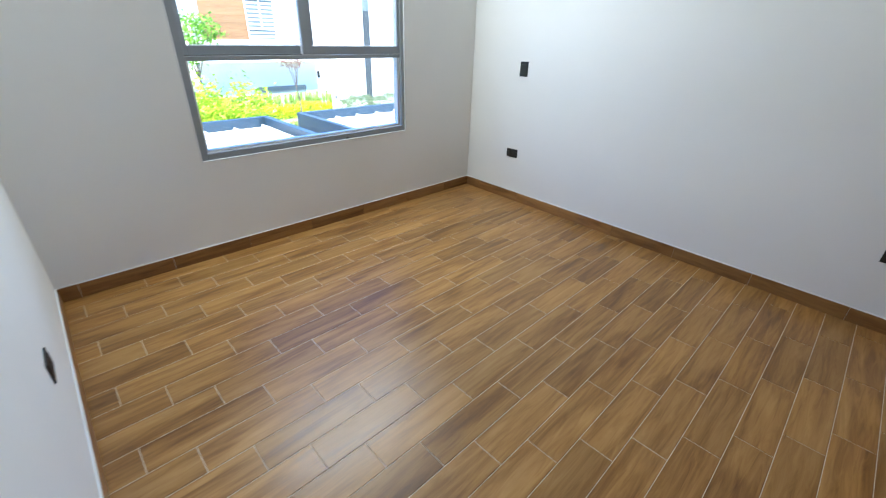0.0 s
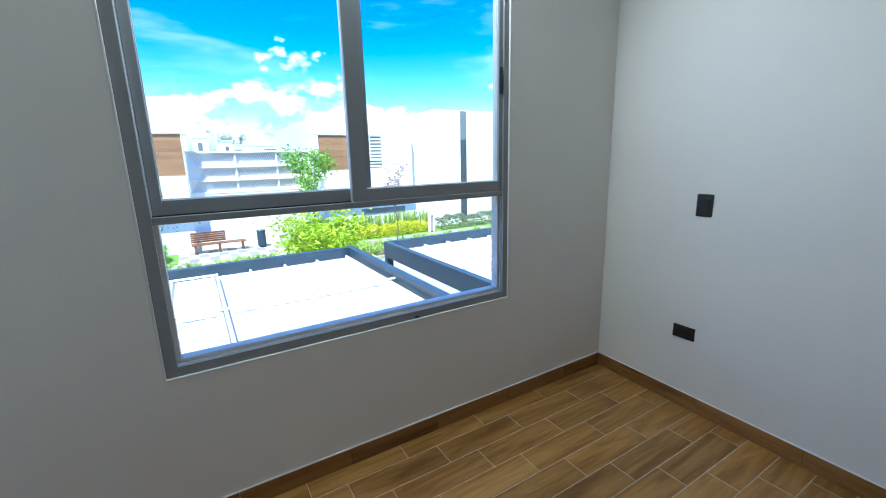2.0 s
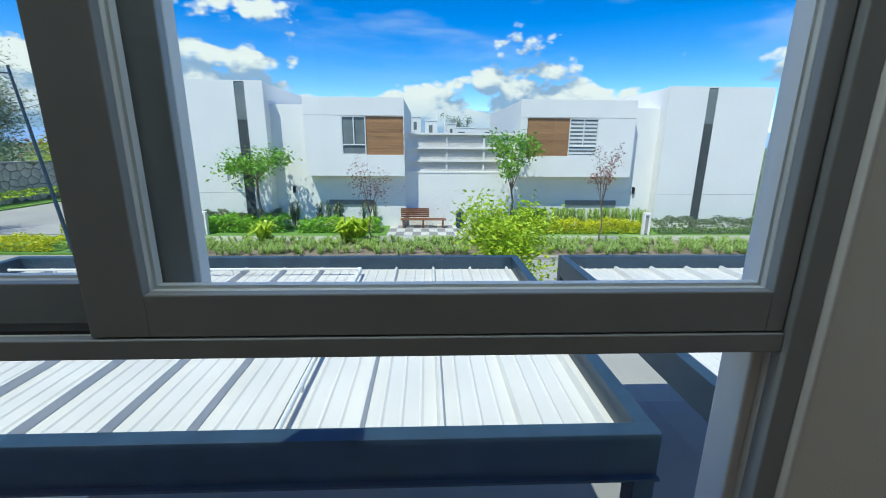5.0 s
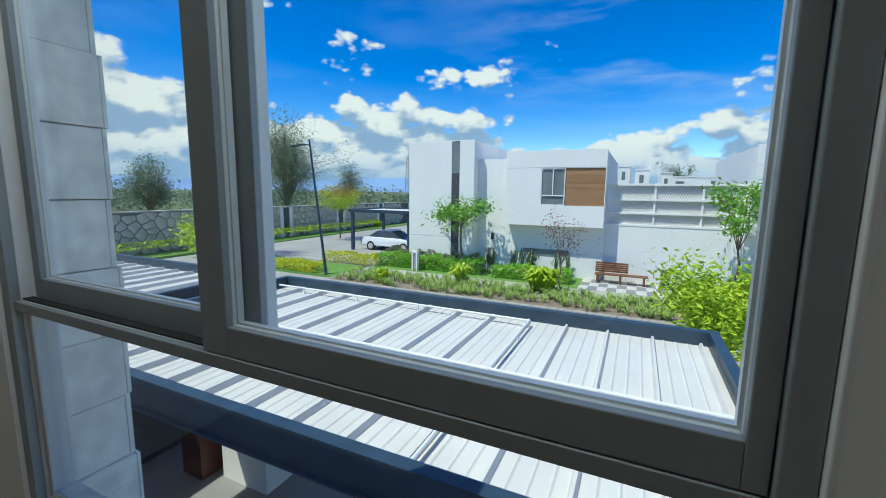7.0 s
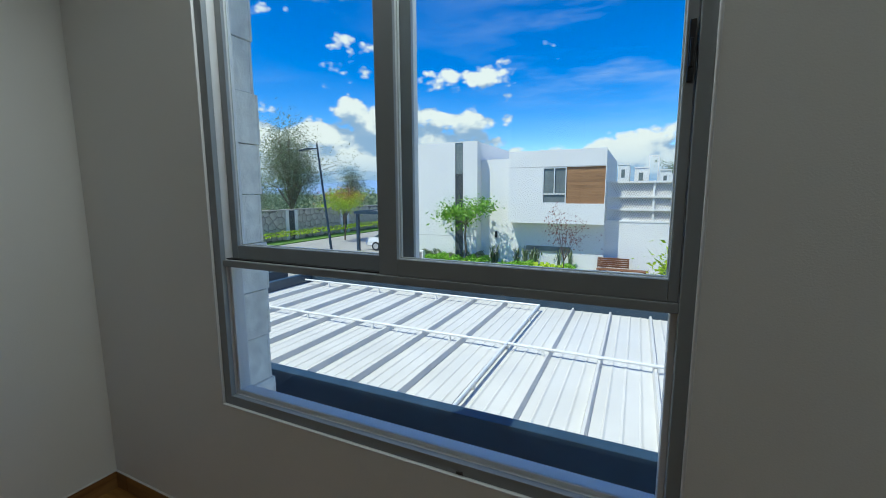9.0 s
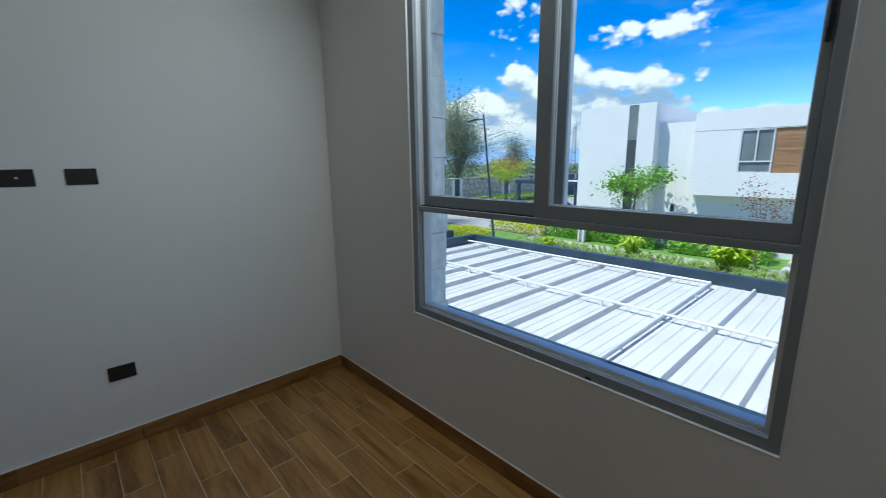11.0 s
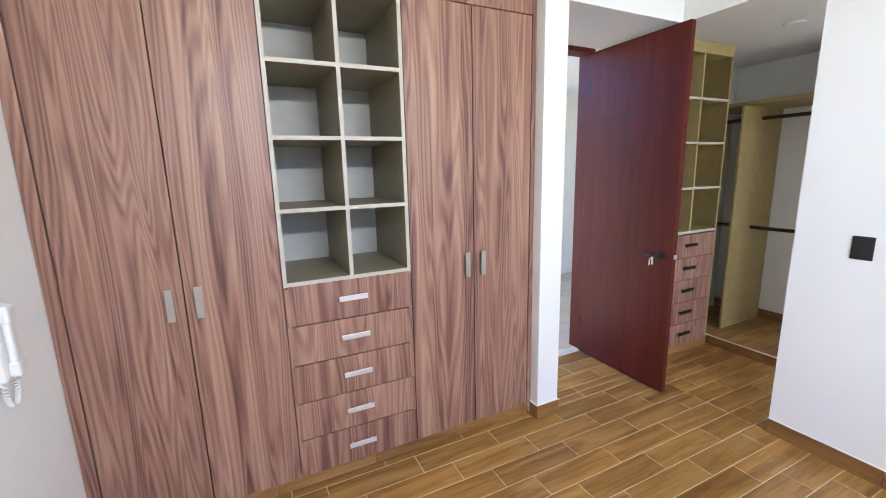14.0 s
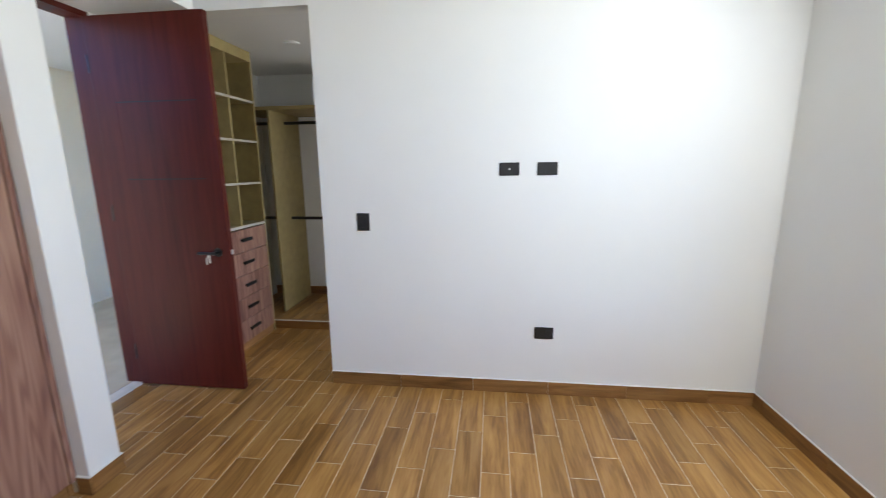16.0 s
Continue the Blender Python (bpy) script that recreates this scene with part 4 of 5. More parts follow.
mast = thing("portal_mast", "tall white portal frame behind the far houses", "mast", (3.4, 58.0, G - 0.15))
for x in (0.0, 1.05):
    part("post", boxes((x, x + 0.18, 0.0, 0.18, 0.0, 8.9)), M_STUCCO, mast)
part("crossbar", boxes((0.18, 1.05, 0.0, 0.18, 8.7, 8.9)), M_STUCCO, mast)

# ---- bench ----
bench = thing("park_bench", "brown slatted timber bench on the patterned paving", "bench", (0.75, 20.0, G + 0.008))
for i in range(5):
    part("seat_slat", boxes((0.0, 2.3, i * 0.1, i * 0.1 + 0.085, 0.40, 0.44), bev=0.006), M_BENCH, bench)
for i in range(5):
    part("back_slat", boxes((0.0, 1.45, 0.47 + i * 0.012, 0.50 + i * 0.012, 0.48 + i * 0.095, 0.565 + i * 0.095), bev=0.006), M_BENCH, bench)
for x in (0.1, 1.1, 2.1):
    part("leg", boxes((x, x + 0.09, 0.02, 0.48, 0.0, 0.40), bev=0.006), M_BENCH, bench)
binn = thing("litter_bin", "grey cylindrical litter bin beside the bench", "bin", (3.75, 20.1, G + 0.008))
bm = bmesh.new()
rod(bm, (0, 0, 0.08), (0, 0, 0.8), 0.2, n=24)
part("drum", bm, M_STEEL, binn)
bm = bmesh.new()
rod(bm, (0, 0, 0.8), (0, 0, 0.84), 0.215, n=24)
part("rim", bm, M_STEEL, binn)
bm = bmesh.new()
rod(bm, (0, 0, 0), (0, 0, 0.08), 0.15, n=20)
part("foot", bm, M_STEEL, binn)


# ---- planting ----
def tree(name, label, at, height, trunk_r, limbs, crown, material, n, leaf, aspect, seed, fork=0.45, flat=0.6, cone=0.0):
    """A tapered trunk with forked limbs, and leaves gathered round the limb tips."""
    rng = np.random.default_rng(seed)
    t = thing(name, label, "tree", at)
    bm = bmesh.new()
    z0 = height * fork
    p, prev = Vector((0, 0, 0)), trunk_r
    for i in range(1, 5):
        q = Vector((rng.normal() * 0.03 * height * 0.3, rng.normal() * 0.03 * height * 0.3, z0 * i / 4))
        rod(bm, p, q, prev, prev * 0.88, n=9)
        p, prev = q, prev * 0.88
    tips = []
    for i in range(limbs):
        a = 2 * math.pi * (i + rng.uniform(-0.3, 0.3)) / limbs
        end = Vector((math.cos(a) * crown * rng.uniform(0.5, 1.0), math.sin(a) * crown * rng.uniform(0.5, 1.0), z0 + (height - z0) * rng.uniform(0.35, 1.0)))
        up = (end.z - z0) / (height - z0)
        end.x, end.y = end.x * (1 - cone * up), end.y * (1 - cone * up)
        mid = p.lerp(end, 0.5) + Vector((0, 0, 0.08 * height))
        rod(bm, p, mid, prev * 0.6, prev * 0.35, n=6)
        rod(bm, mid, end, prev * 0.35, prev * 0.12, n=5)
        tips += [np.array(end), np.array(mid.lerp(end, 0.5)), np.array(mid), np.array(mid.lerp(end, 0.75))]
        for _ in range(2):
            tw = mid.lerp(end, rng.uniform(0.3, 0.9))
            e2 = tw + Vector(rng.normal(size=3).tolist()) * crown * 0.3
            rod(bm, tw, e2, prev * 0.15, prev * 0.06, n=4)
            tips.append(np.array(e2))
    part("trunk", bm, M_BARK, t)
    tips = np.array(tips)
    c = tips[rng.integers(0, len(tips), n)] + rng.normal(size=(n, 3)) * np.array((crown * 0.20, crown * 0.20, crown * 0.20 * flat))
    cr = leaves_mesh("crown", c, seed + 1, leaf, aspect, material)
    cr.parent = t
    return t


tree("street_tree", "young green tree with a broad leafy crown", (-5.9, 19.4, G), 3.9, 0.08, 6, 1.55, M_LEAF, 1700, 0.21, 0.45, 11, 0.62)
tree("street_tree", "young green tree before the boundary wall", (6.1, 19.0, G), 4.8, 0.07, 6, 1.1, M_LEAF, 1250, 0.21, 0.45, 12, 0.42, 0.8)
tree("lime_shrub", "bright lime-green feathery shrub beside the carports", (4.1, 9.6, G - 0.12), 2.75, 0.05, 15, 0.95, M_LEAF_Y, 5400, 0.15, 0.40, 13, 0.2, 0.9)
tree("russet_sapling", "thin sapling with sparse russet leaves", (-0.3, 16.7, G), 3.6, 0.04, 9, 0.9, M_LEAF_R, 420, 0.09, 0.6, 14, 0.35, 1.0)
tree("russet_sapling", "thin upright sapling with sparse russet leaves", (9.4, 16.3, G), 4.2, 0.04, 9, 0.55, M_LEAF_R, 520, 0.09, 0.6, 15, 0.4, 1.2)
red = tree("young_tree", "small green tree with red blossom by the stone wall", (-21.2, 28.4, G), 4.3, 0.07, 9, 1.7, M_LEAF_Y, 2200, 0.17, 0.5, 16, 0.4)
rb = np.random.default_rng(61)
bloom = leaves_mesh("blossom", rb.normal(size=(520, 3)) * (1.0, 1.0, 0.35) + (0, 0, 4.0), 62, 0.16, 0.6, M_BLOOM)
bloom.parent = red
tree("young_tree", "leafy young tree before the stone wall", (-20.5, 18.0, G), 5.2, 0.07, 8, 1.4, M_LEAF_G, 2200, 0.15, 0.5, 17, 0.4)
tree("young_tree", "bushy green sapling at the street corner", (-14.2, 11.2, G - 0.1), 3.1, 0.05, 9, 1.3, M_LEAF_Y, 1500, 0.15, 0.5, 18, 0.3)
tree("tall_casuarina", "tall wispy grey-green tree beyond the stone wall", (-30.0, 31.0, G - 0.1), 10.5, 0.25, 40, 4.2, M_LEAF_G, 17000, 0.32, 0.18, 19, 0.25, 1.3, 0.70)
tree("far_tree", "dark bushy tree far behind the stone wall", (-46.0, 27.0, G - 0.1), 7.2, 0.25, 18, 2.6, M_FARLEAF, 6500, 0.28, 0.4, 21, 0.2, 1.3, 0.5)
tree("far_tree", "bushy tree far behind the stone wall", (-34.0, 46.0, G - 0.1), 7.4, 0.25, 26, 2.8, M_LEAF_G, 5500, 0.28, 0.25, 22, 0.15, 1.3, 0.75)
tree("far_tree", "dark bushy tree on the skyline between the houses", (9.8, 95.0, G - 0.1), 9.6, 0.3, 14, 2.6, M_FARLEAF, 4000, 0.38, 0.5, 23, 0.25, 0.8)


def hedge(name, label, x0, x1, y0, y1, z1, material, n, size, seed, kind="stuff", bumps=0.12):
    """A clipped row of shrubs: leaves over a lumpy body."""
    rng = np.random.default_rng(seed)
    u = rng.uniform(size=(n, 3))
    x = x0 + (x1 - x0) * u[:, 0]
    top = z1 * (0.8 + 0.2 * np.sin(x * 2.3 + seed) * np.cos(x * 5.1)) + rng.normal(size=n) * bumps * 0.4
    s = np.where(u[:, 2] < 0.55, top, top * rng.uniform(0.05, 1, n))
    y = y0 + (y1 - y0) * np.where(u[:, 2] < 0.55, u[:, 1], np.where(u[:, 1] < 0.7, rng.normal(size=n) * 0.03, 1.0))
    ob = leaves_mesh(name, np.stack([x, y, G + s], 1), seed + 5, size, 0.55, material, 0.0)
    return tagged(ob, label, "hedge", kind="stuff")


hedge("hedge", "dense green clipped hedge along the lawn", -11.0, -4.6, 19.0, 20.0, 0.75, M_HEDGE, 7000, 0.13, 31)
hedge("hedge", "low bright green hedge by the path", -4.0, -0.2, 18.9, 20.0, 0.62, M_HEDGE, 4500, 0.13, 32)
hedge("golden_hedge", "golden-yellow hedge before the house", 5.4, 12.6, 18.7, 19.6, 0.62, M_HEDGE_Y, 6500, 0.12, 33)
hedge("golden_hedge", "golden-yellow shrubs at the corner bed", -14.6, -10.6, 18.6, 19.5, 0.6, M_HEDGE_Y, 2200, 0.12, 34)
hedge("golden_hedge", "golden-yellow shrubs on the lawn island", -15.5, -12.3, 15.5, 16.4, 0.5, M_HEDGE_Y, 2400, 0.12, 38)
hedge("lavender_hedge", "grey-green lavender mounds along the wall", -11.0, -5.2, 20.0, 20.6, 0.95, M_LEAF_G, 5000, 0.12, 35)
hedge("lavender_hedge", "grey-green lavender mounds beside the drive", 13.2, 20.0, 18.6, 19.4, 0.75, M_LEAF_G, 4500, 0.12, 36)
hedge("verge_shrubs", "bright shrubs along the stone wall", -25.6, -24.4, 10.0, 40.0, 0.9, M_LEAF_Y, 4500, 0.2, 37)


def tufts(name, label, x0, x1, y0, y1, n, height, width, material, seed, spread=0.5, per=12):
    rng = np.random.default_rng(seed)
    b = np.stack([rng.uniform(x0, x1, n), rng.uniform(y0, y1, n), np.full(n, G - 0.01)], 1)
    return tagged(blades_mesh(name, b, seed + 1, height, width, material, spread, per), label, "plants", kind="stuff")


tufts("agapanthus", "strappy green agapanthus along the kerb bed", -10.7, 20.0, 14.85, 17.15, 850, 0.30, 0.030, M_BLADE, 41, 0.9, 16)
tufts("snake_plants", "upright grey-green sword plants by the house", -4.9, -0.4, 20.5, 21.3, 60, 1.15, 0.07, M_LEAF_G, 43, 0.18)
tufts("snake_plants", "upright green sword plants behind the golden hedge", 6.5, 13.4, 19.8, 20.8, 110, 0.9, 0.06, M_BLADE, 45, 0.2)
tufts("broad_leaf_plant", "lush bright green broad-leaved plant", -1.6, -0.7, 16.6, 17.3, 9, 0.95, 0.16, M_LEAF_Y, 47, 0.7, 16)
tufts("broad_leaf_plant", "lush bright green broad-leaved plant", -5.2, -4.6, 16.6, 17.1, 5, 0.8, 0.14, M_LEAF_Y, 48, 0.7, 16)
tufts("broad_leaf_plant", "lush bright green broad-leaved plant", -8.5, -8.0, 15.2, 15.7, 4, 0.6, 0.12, M_LEAF_Y, 49, 0.7, 16)


tufts("tall_grass", "dark tall grass clump beside the gate", -5.4, -4.6, 2.4, 3.6, 26, 0.9, 0.03, M_LEAF, 51, 0.45, 14)


# ---- street lamps, bollards, car, pergola, stone wall ----
def street_lamp(at, h, arm, label, lean=0.0):
    t = thing("street_lamp", label, "street lamp", at)
    t.rotation_euler = (0, radians(-lean), 0)
    bm = bmesh.new()
    rod(bm, (0, 0, 0), (0, 0, h), 0.075, 0.045, n=12)
    part("pole", bm, M_STEEL, t)
    part("base_plate", boxes((-0.16, 0.16, -0.16, 0.16, 0.0, 0.03), bev=0.004), M_STEEL, t)
    bm = bmesh.new()
    rod(bm, (0, 0, h - 0.25), (-arm * 0.35, 0, h - 0.18), 0.03, n=8)
    part("arm", bm, M_STEEL, t)
    part("luminaire", boxes((-arm, -arm * 0.35, -0.13, 0.13, h - 0.21, h - 0.13), bev=0.02), M_STEEL, t)


street_lamp((-11.7, 15.6, G - 0.02), 6.75, 1.15, "tall dark street lamp with a flat head, leaning", 7.0)
street_lamp((-21.5, 16.4, G - 0.12), 6.2, 1.2, "tall dark street lamp farther along the street")


def bollard(at):
    t = thing("garden_post", "short white garden light post with an open side", "bollard", at)
    part("upright", boxes((-0.17, -0.09, -0.1, 0.1, 0, 0.95), (0.09, 0.17, -0.1, 0.1, 0, 0.95), bev=0.006), M_STUCCO, t)
    part("cap", boxes((-0.17, 0.17, -0.1, 0.1, 0.952, 1.06), bev=0.006), M_STUCCO, t)
    part("louvre", boxes((-0.09, 0.09, -0.05, 0.05, 0.05, 0.95)), M_KERB, t)


bollard((-8.2, 18.62, G - 0.004))
bollard((12.55, 18.5, G - 0.004))

per = thing("pergola", "dark steel car pergola beside the house", "pergola")
for x in (-16.3, -11.6):
    for y in (23.6, 27.6):
        part("post", boxes((x, x + 0.2, y, y + 0.2, G - 0.06, 0.02)), M_STEEL, per)
part("roof_frame", boxes((-16.4, -9.5, 23.5, 23.65, 0.02, 0.24), (-16.4, -9.5, 27.7, 27.85, 0.02, 0.24), (-16.4, -16.25, 23.65, 27.7, 0.02, 0.24), (-9.65, -9.5, 23.65, 27.7, 0.02, 0.24)), M_STEEL, per)
part("roof_sheet", boxes((-16.25, -9.65, 23.65, 27.7, 0.10, 0.14)), M_ROOF, per)


def car(at, yaw):
    """A white saloon, its sides lofted from one outline."""
    t = thing("car", "white saloon car parked under the pergola", "car", at)
    t.rotation_euler = (0, 0, radians(yaw))
    low = [(-2.25, 0.35), (-2.3, 0.6), (-2.2, 0.92), (-1.6, 0.98), (1.0, 0.95), (1.9, 0.82), (2.25, 0.62), (2.25, 0.32)]

    def loft(outline, half0, half1, z_in):
        bm = bmesh.new()
        rings = []
        for y, k in ((-half0, 0.97), (-half1, 1.0), (half1, 1.0), (half0, 0.97)):
            rings.append([bm.verts.new((x * k, y if z < z_in else y * 0.9, z)) for x, z in outline])
        for a, b in zip(rings, rings[1:]):
            for i in range(len(outline)):
                j = (i + 1) % len(outline)
                bm.faces.new((a[i], a[j], b[j], b[i]))
        bm.faces.new(rings[0]), bm.faces.new(list(reversed(rings[-1])))
        bmesh.ops.recalc_face_normals(bm, faces=bm.faces)
        return bm

    b = part("body", loft(low, 0.9, 0.82, 0.85), M_CARPAINT, t)
    b.modifiers.new("round", "BEVEL").width = 0.05
    cab = [(-1.7, 0.96), (-0.95, 1.40), (0.25, 1.43), (1.15, 0.95)]
    g = part("cabin_glass", loft(cab, 0.74, 0.70, 1.2), M_HGLASS, t, "dark tinted car windows")
    roof = part("roof", loft([(-1.05, 1.385), (-0.8, 1.46), (0.1, 1.48), (0.4, 1.41)], 0.70, 0.62, 1.3), M_CARPAINT, t)
    for x in (-1.35, 1.4):
        for s in (-1, 1):
            bm = bmesh.new()
            rod(bm, (x, s * 0.70, 0.33), (x, s * 0.915, 0.33), 0.33, n=24)
            w = part("wheel", bm, M_RUBBER, t)
            bm = bmesh.new()
            rod(bm, (x, s * 0.912, 0.33), (x, s * 0.925, 0.33), 0.21, n=20)
            part("rim", bm, M_NICKEL, w)
    for s in (-1, 1):
        part("headlight", boxes((2.12, 2.24, s * 0.62 - 0.15, s * 0.62 + 0.15, 0.62, 0.74), bev=0.02), M_GLASS, t)
    return t


car((-13.6, 25.0, G - 0.06), 0)

sw = tagged(new("wall_stone"), "rubble limestone boundary wall with dark mortar", "wall", kind="structure")
part("core", boxes((-26.3, -26.0, -5, 75, G - 0.15, 0.02)), M_MORTAR, sw)
part("coping", boxes((-26.4, -25.9, -5, 75, 0.02, 0.10)), M_CONC, sw)
rs = np.random.default_rng(77)
NY, NZ, CY, CZ = 54, 5, 0.70, 0.53
seeds = {(i, j): (9 + (i + 0.5 + rs.uniform(-0.36, 0.36) + 0.5 * (j % 2)) * CY, G + 0.02 + (j + 0.5 + rs.uniform(-0.34, 0.34)) * CZ) for i in range(-1, NY + 1) for j in range(-1, NZ + 1)}


def cell(i, j):
    """The outline of the stone round one seed: a square cut back towards each neighbour."""
    cy, cz = seeds[i, j]
    poly = [(cy - 1, cz - 1), (cy + 1, cz - 1), (cy + 1, cz + 1), (cy - 1, cz + 1)]
    for di in (-1, 0, 1):
        for dj in (-1, 0, 1):
            if (di, dj) == (0, 0) or (i + di, j + dj) not in seeds:
                continue
            ny, nz = seeds[i + di, j + dj]
            dy, dz = ny - cy, nz - cz
            ln = math.hypot(dy, dz)
            lim = ln / 2 - 0.022
            side = [((y - cy) * dy + (z - cz) * dz) / ln - lim for y, z in poly]
            out = []
            for k in range(len(poly)):
                (y0, z0), (y1, z1) = poly[k - 1], poly[k]
                a, b = side[k - 1], side[k]
                if (a < 0) != (b < 0):
                    u = a / (a - b)
                    out.append((y0 + (y1 - y0) * u, z0 + (z1 - z0) * u))
                if b < 0:
                    out.append((y1, z1))
            poly = out
            if len(poly) < 3:
                return []
    return [(y, min(max(z, G), 0.01)) for y, z in poly]


for i in range(NY):
    for j in range(NZ):
        poly = cell(i, j)
        if len(poly) < 3:
            continue
        cy, cz = seeds[i, j]
        bm = bmesh.new()
        deep = 0.03 + 0.03 * rs.uniform()
        a = [bm.verts.new((-0.01, y - cy, z - cz)) for y, z in poly]
        b = [bm.verts.new((deep, (y - cy) * 0.93, (z - cz) * 0.93)) for y, z in poly]
        bm.faces.new(b)
        for k in range(len(poly)):
            m = (k + 1) % len(poly)
            bm.faces.new((a[k], a[m], b[m], b[k]))
        st = part("stone", bm, M_STONE, sw)
        st.location = (-26.0, cy, cz)
for i in range(7):
    y = 19.0 + i * 7.5
    part("panel_slot", boxes((-26.02, -25.92, y, y + 0.7, G + 0.3, -0.05)), M_GREYSTRIPE, sw, "dark upright wall panel")
    part("pilaster", boxes((-26.02, -25.88, y - 0.35, y, G - 0.1, 0.02), (-26.02, -25.88, y + 0.7, y + 1.05, G - 0.1, 0.02)), M_STUCCO, sw)

mast = thing("radio_mast", "slender lattice radio mast on the horizon", "mast", (-73, 130, G - 0.1))
mast.scale = (1, 1, 0.68)
bm = bmesh.new()
for sx, sy in ((-1, -1), (1, -1), (0, 1)):
    rod(bm, (sx * 1.0, sy * 1.0, 0), (sx * 0.35, sy * 0.35, 24), 0.12, n=5)
for i in range(12):
    k = 1 - i / 12 * 0.65
    z = i * 2.0
    rod(bm, (-k, -k, z), (k, -k, z + 2), 0.07, n=4), rod(bm, (k, -k, z), (0, k, z + 2), 0.07, n=4), rod(bm, (0, k, z), (-k, -k, z + 2), 0.07, n=4)
part("lattice", bm, M_KERB, mast)
bm = bmesh.new()
rod(bm, (0, 0, 24), (0, 0, 29), 0.08, 0.04, n=6)
part("aerial", bm, M_KERB, mast)

# far woods and hills
fw = np.random.default_rng(90)
cw = []
for i in range(260):
    a = fw.uniform(math.radians(60), math.radians(185))
    d = fw.uniform(75, 190)
    h = fw.uniform(2.0, 5.5)
    c0 = np.array((math.cos(a) * d, math.sin(a) * d, G))
    m = 170
    q = fw.normal(size=(m, 3)) * (2.6, 2.6, 0.28 * h)
    q[:, 2] += h * 0.5
    cw.append(c0 + q)
cw = np.concatenate(cw)
tagged(leaves_mesh("far_woods", cw, 91, 0.7, 0.6, M_FARLEAF, 0.0), "low dark green woods on the plain", "trees", kind="stuff")
# Distance haze is mixed into the hills' base colour.
M_HILL = plain("haze_tinted_hill", (0.26, 0.40, 0.62), 1.0, var=0.1, scale=0.01, bump=0)
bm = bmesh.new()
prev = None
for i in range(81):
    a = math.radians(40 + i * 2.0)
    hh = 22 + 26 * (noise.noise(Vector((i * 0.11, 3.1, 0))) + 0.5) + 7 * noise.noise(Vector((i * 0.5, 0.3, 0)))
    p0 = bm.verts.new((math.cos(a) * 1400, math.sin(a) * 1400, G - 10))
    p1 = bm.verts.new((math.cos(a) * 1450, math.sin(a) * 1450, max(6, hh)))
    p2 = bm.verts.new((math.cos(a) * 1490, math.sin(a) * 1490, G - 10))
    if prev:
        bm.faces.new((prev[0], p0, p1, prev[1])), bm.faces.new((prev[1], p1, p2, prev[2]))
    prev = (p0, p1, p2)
tagged(link("backdrop_hills", bm, M_HILL), "low hills on the horizon, tinted blue for haze", "hills", kind="structure")


# ---- floor tiles and skirting ----
def tile_mesh(name, lx, ly, top, material, lift=0.0):
    """A tile with a worn, chamfered rim, its corner at the origin."""
    c, g = 0.0016, 0.0014
    bm = bmesh.new()
    lo = [bm.verts.new(p) for p in ((g, g, -0.010), (lx - g, g, -0.010), (lx - g, ly - g, -0.010), (g, ly - g, -0.010))]
    md = [bm.verts.new((v.co.x, v.co.y, top - 0.0012)) for v in lo]
    hi = [bm.verts.new((min(max(v.co.x, g + c), lx - g - c), min(max(v.co.y, g + c), ly - g - c), top)) for v in lo]
    bm.faces.new(hi)
    for a, b in ((lo, md), (md, hi)):
        for i in range(4):
            j = (i + 1) % 4
            bm.faces.new((a[i], a[j], b[j], b[i]))
    me = bpy.data.meshes.new(name)
    bm.to_mesh(me), bm.free()
    me.materials.append(material)
    return me


floor = tagged(new("floor"), "brown wood-look plank tiles in staggered rows", "floor", kind="structure")
PL, PW = 0.4735, 0.1402
cache = {}


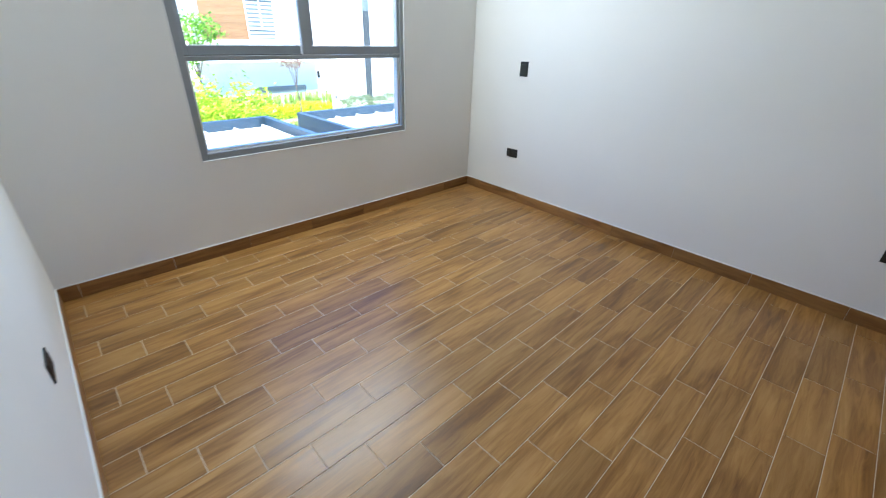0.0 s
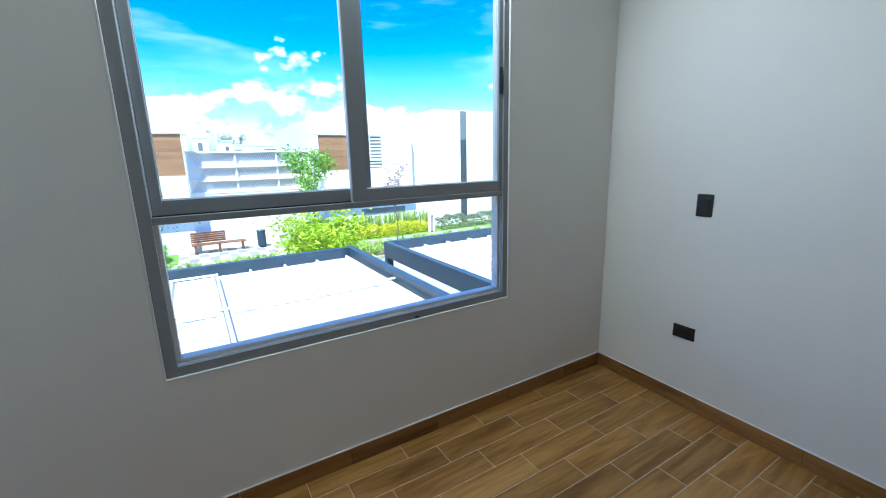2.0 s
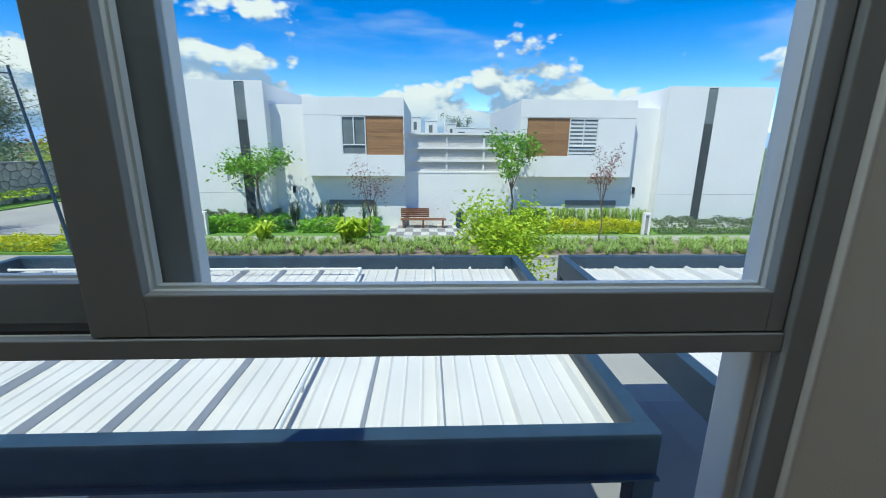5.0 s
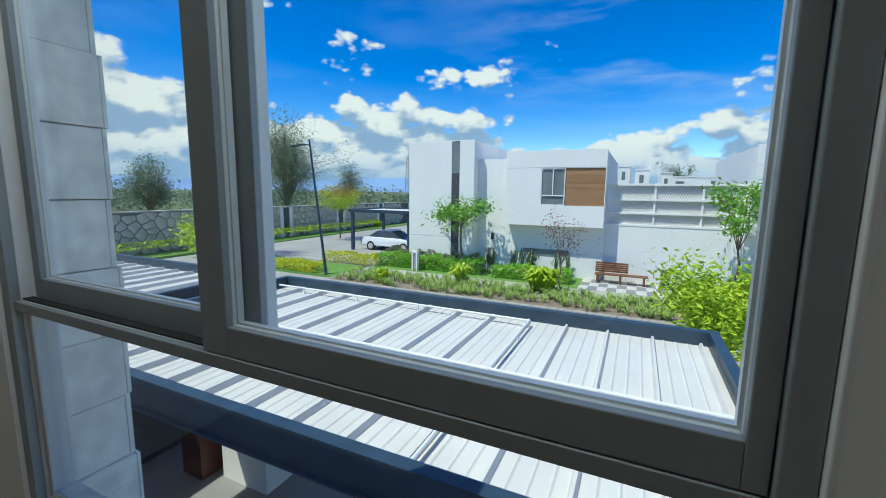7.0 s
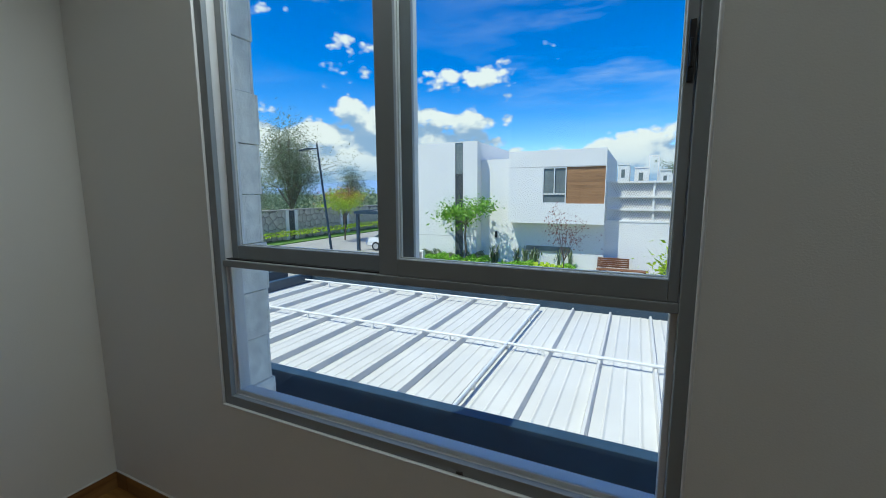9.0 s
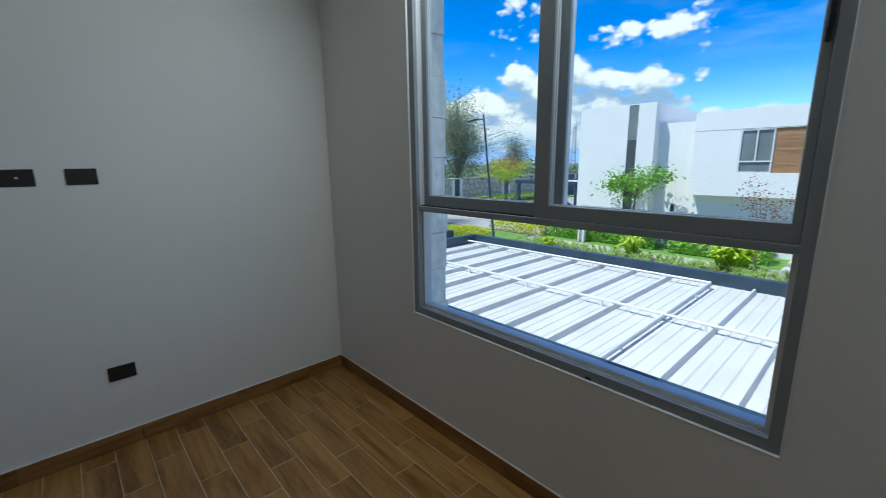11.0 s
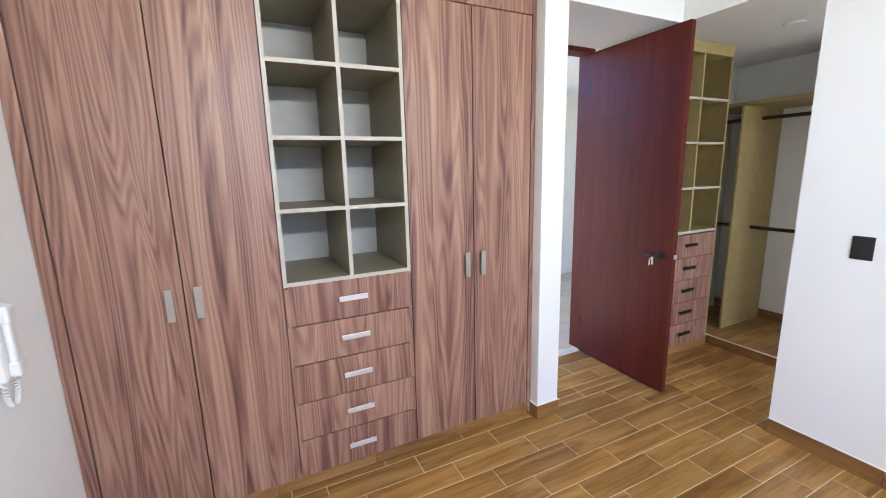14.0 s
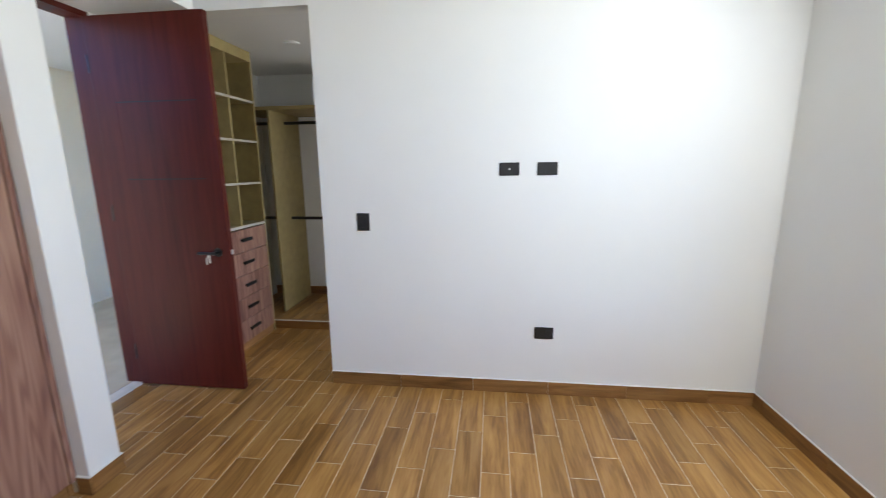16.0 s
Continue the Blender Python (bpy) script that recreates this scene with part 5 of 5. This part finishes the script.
def lay(x0, x1, y0, y1, z=0.0, shift=0):
    """Rows of planks along x, each row stepped by a third, cut at the edges."""
    j0 = math.floor((y0 + 2.78) / PW)
    for j in range(j0, j0 + 60):
        ya, yb = max(y0, -2.78 + j * PW), min(y1, -2.78 + (j + 1) * PW)
        if yb - ya < 0.02:
            if ya > y1:
                break
            continue
        xs = -3.166 - (j * 0.161) % PL
        while xs < x1:
            a, b = max(x0, xs), min(x1, xs + PL)
            if b - a > 0.015:
                key = (round(b - a, 3), round(yb - ya, 3))
                if key not in cache:
                    cache[key] = tile_mesh("plank", b - a, yb - ya, 0.0, M_PLANK)
                o = new("plank", cache[key])
                o.parent, o.location = floor, (a, ya, z)
            xs += PL


lay(0.0, X1, -3.55, 0.0)
lay(0.0, 1.09, -4.06, -3.55)
lay(-0.92, 0.0, -4.06, -2.71)
lay(-1.72, -0.92, -4.06, -2.71, PLAT)


skirt = tagged(new("baseboard"), "brown wood-look tile skirting with white sealant line", "skirting", kind="structure")


def skirting(ax, a0, a1, fixed, sign, start, z0=0.0, h=0.088, t=0.009, parent=skirt, lean=False):
    """Tile strips along a wall. ax: the way it runs; sign: the side on which the room lies."""
    s = start
    while s > a0:
        s -= 0.49
    while s < a1:
        p, q = max(a0, s) + 0.001, min(a1, s + 0.49) - 0.001
        if q - p > 0.01:
            f0, f1 = sorted((fixed, fixed + sign * t))
            rows = (p, q, f0, f1, z0, z0 + h) if ax == "x" else (f0, f1, p, q, z0, z0 + h)
            bm = boxes(rows, bev=0.001)
            part("skirting_tile", slanted(bm) if lean else bm, M_BASE, parent)
        s += 0.49
    f0, f1 = sorted((fixed, fixed + sign * (t - 0.001)))
    rows = (a0, a1, f0, f1, z0 + h, z0 + h + 0.004) if ax == "x" else (f0, f1, a0, a1, z0 + h, z0 + h + 0.004)
    bm = boxes(rows)
    part("sealant", slanted(bm) if lean else bm, M_WPLAST, parent, "thin white sealant bead")


skirting("x", 0.009, X1 - 0.009, 0.0, -1, 0.1)
skirting("y", -3.51, 0.0, X1, -1, -0.2, lean=True)
skirting("y", -2.71, 0.0, 0.0, 1, -2.226)
skirting("x", 0.93, 1.09, -3.44, 1, 0.93)
skirting("y", -4.05, -3.431, 0.93, -1, -3.6)
skirting("y", -3.505, -3.431, 1.09, 1, -3.505)
skirting("x", 1.092, 3.28, WF - 0.03, 1, 1.61, h=0.066)
skirting("y", -4.05, -2.71, -1.72, 1, -3.2, z0=PLAT)
skirting("y", -4.05, -2.71, -0.92, 1, -3.2, h=PLAT - 0.012)
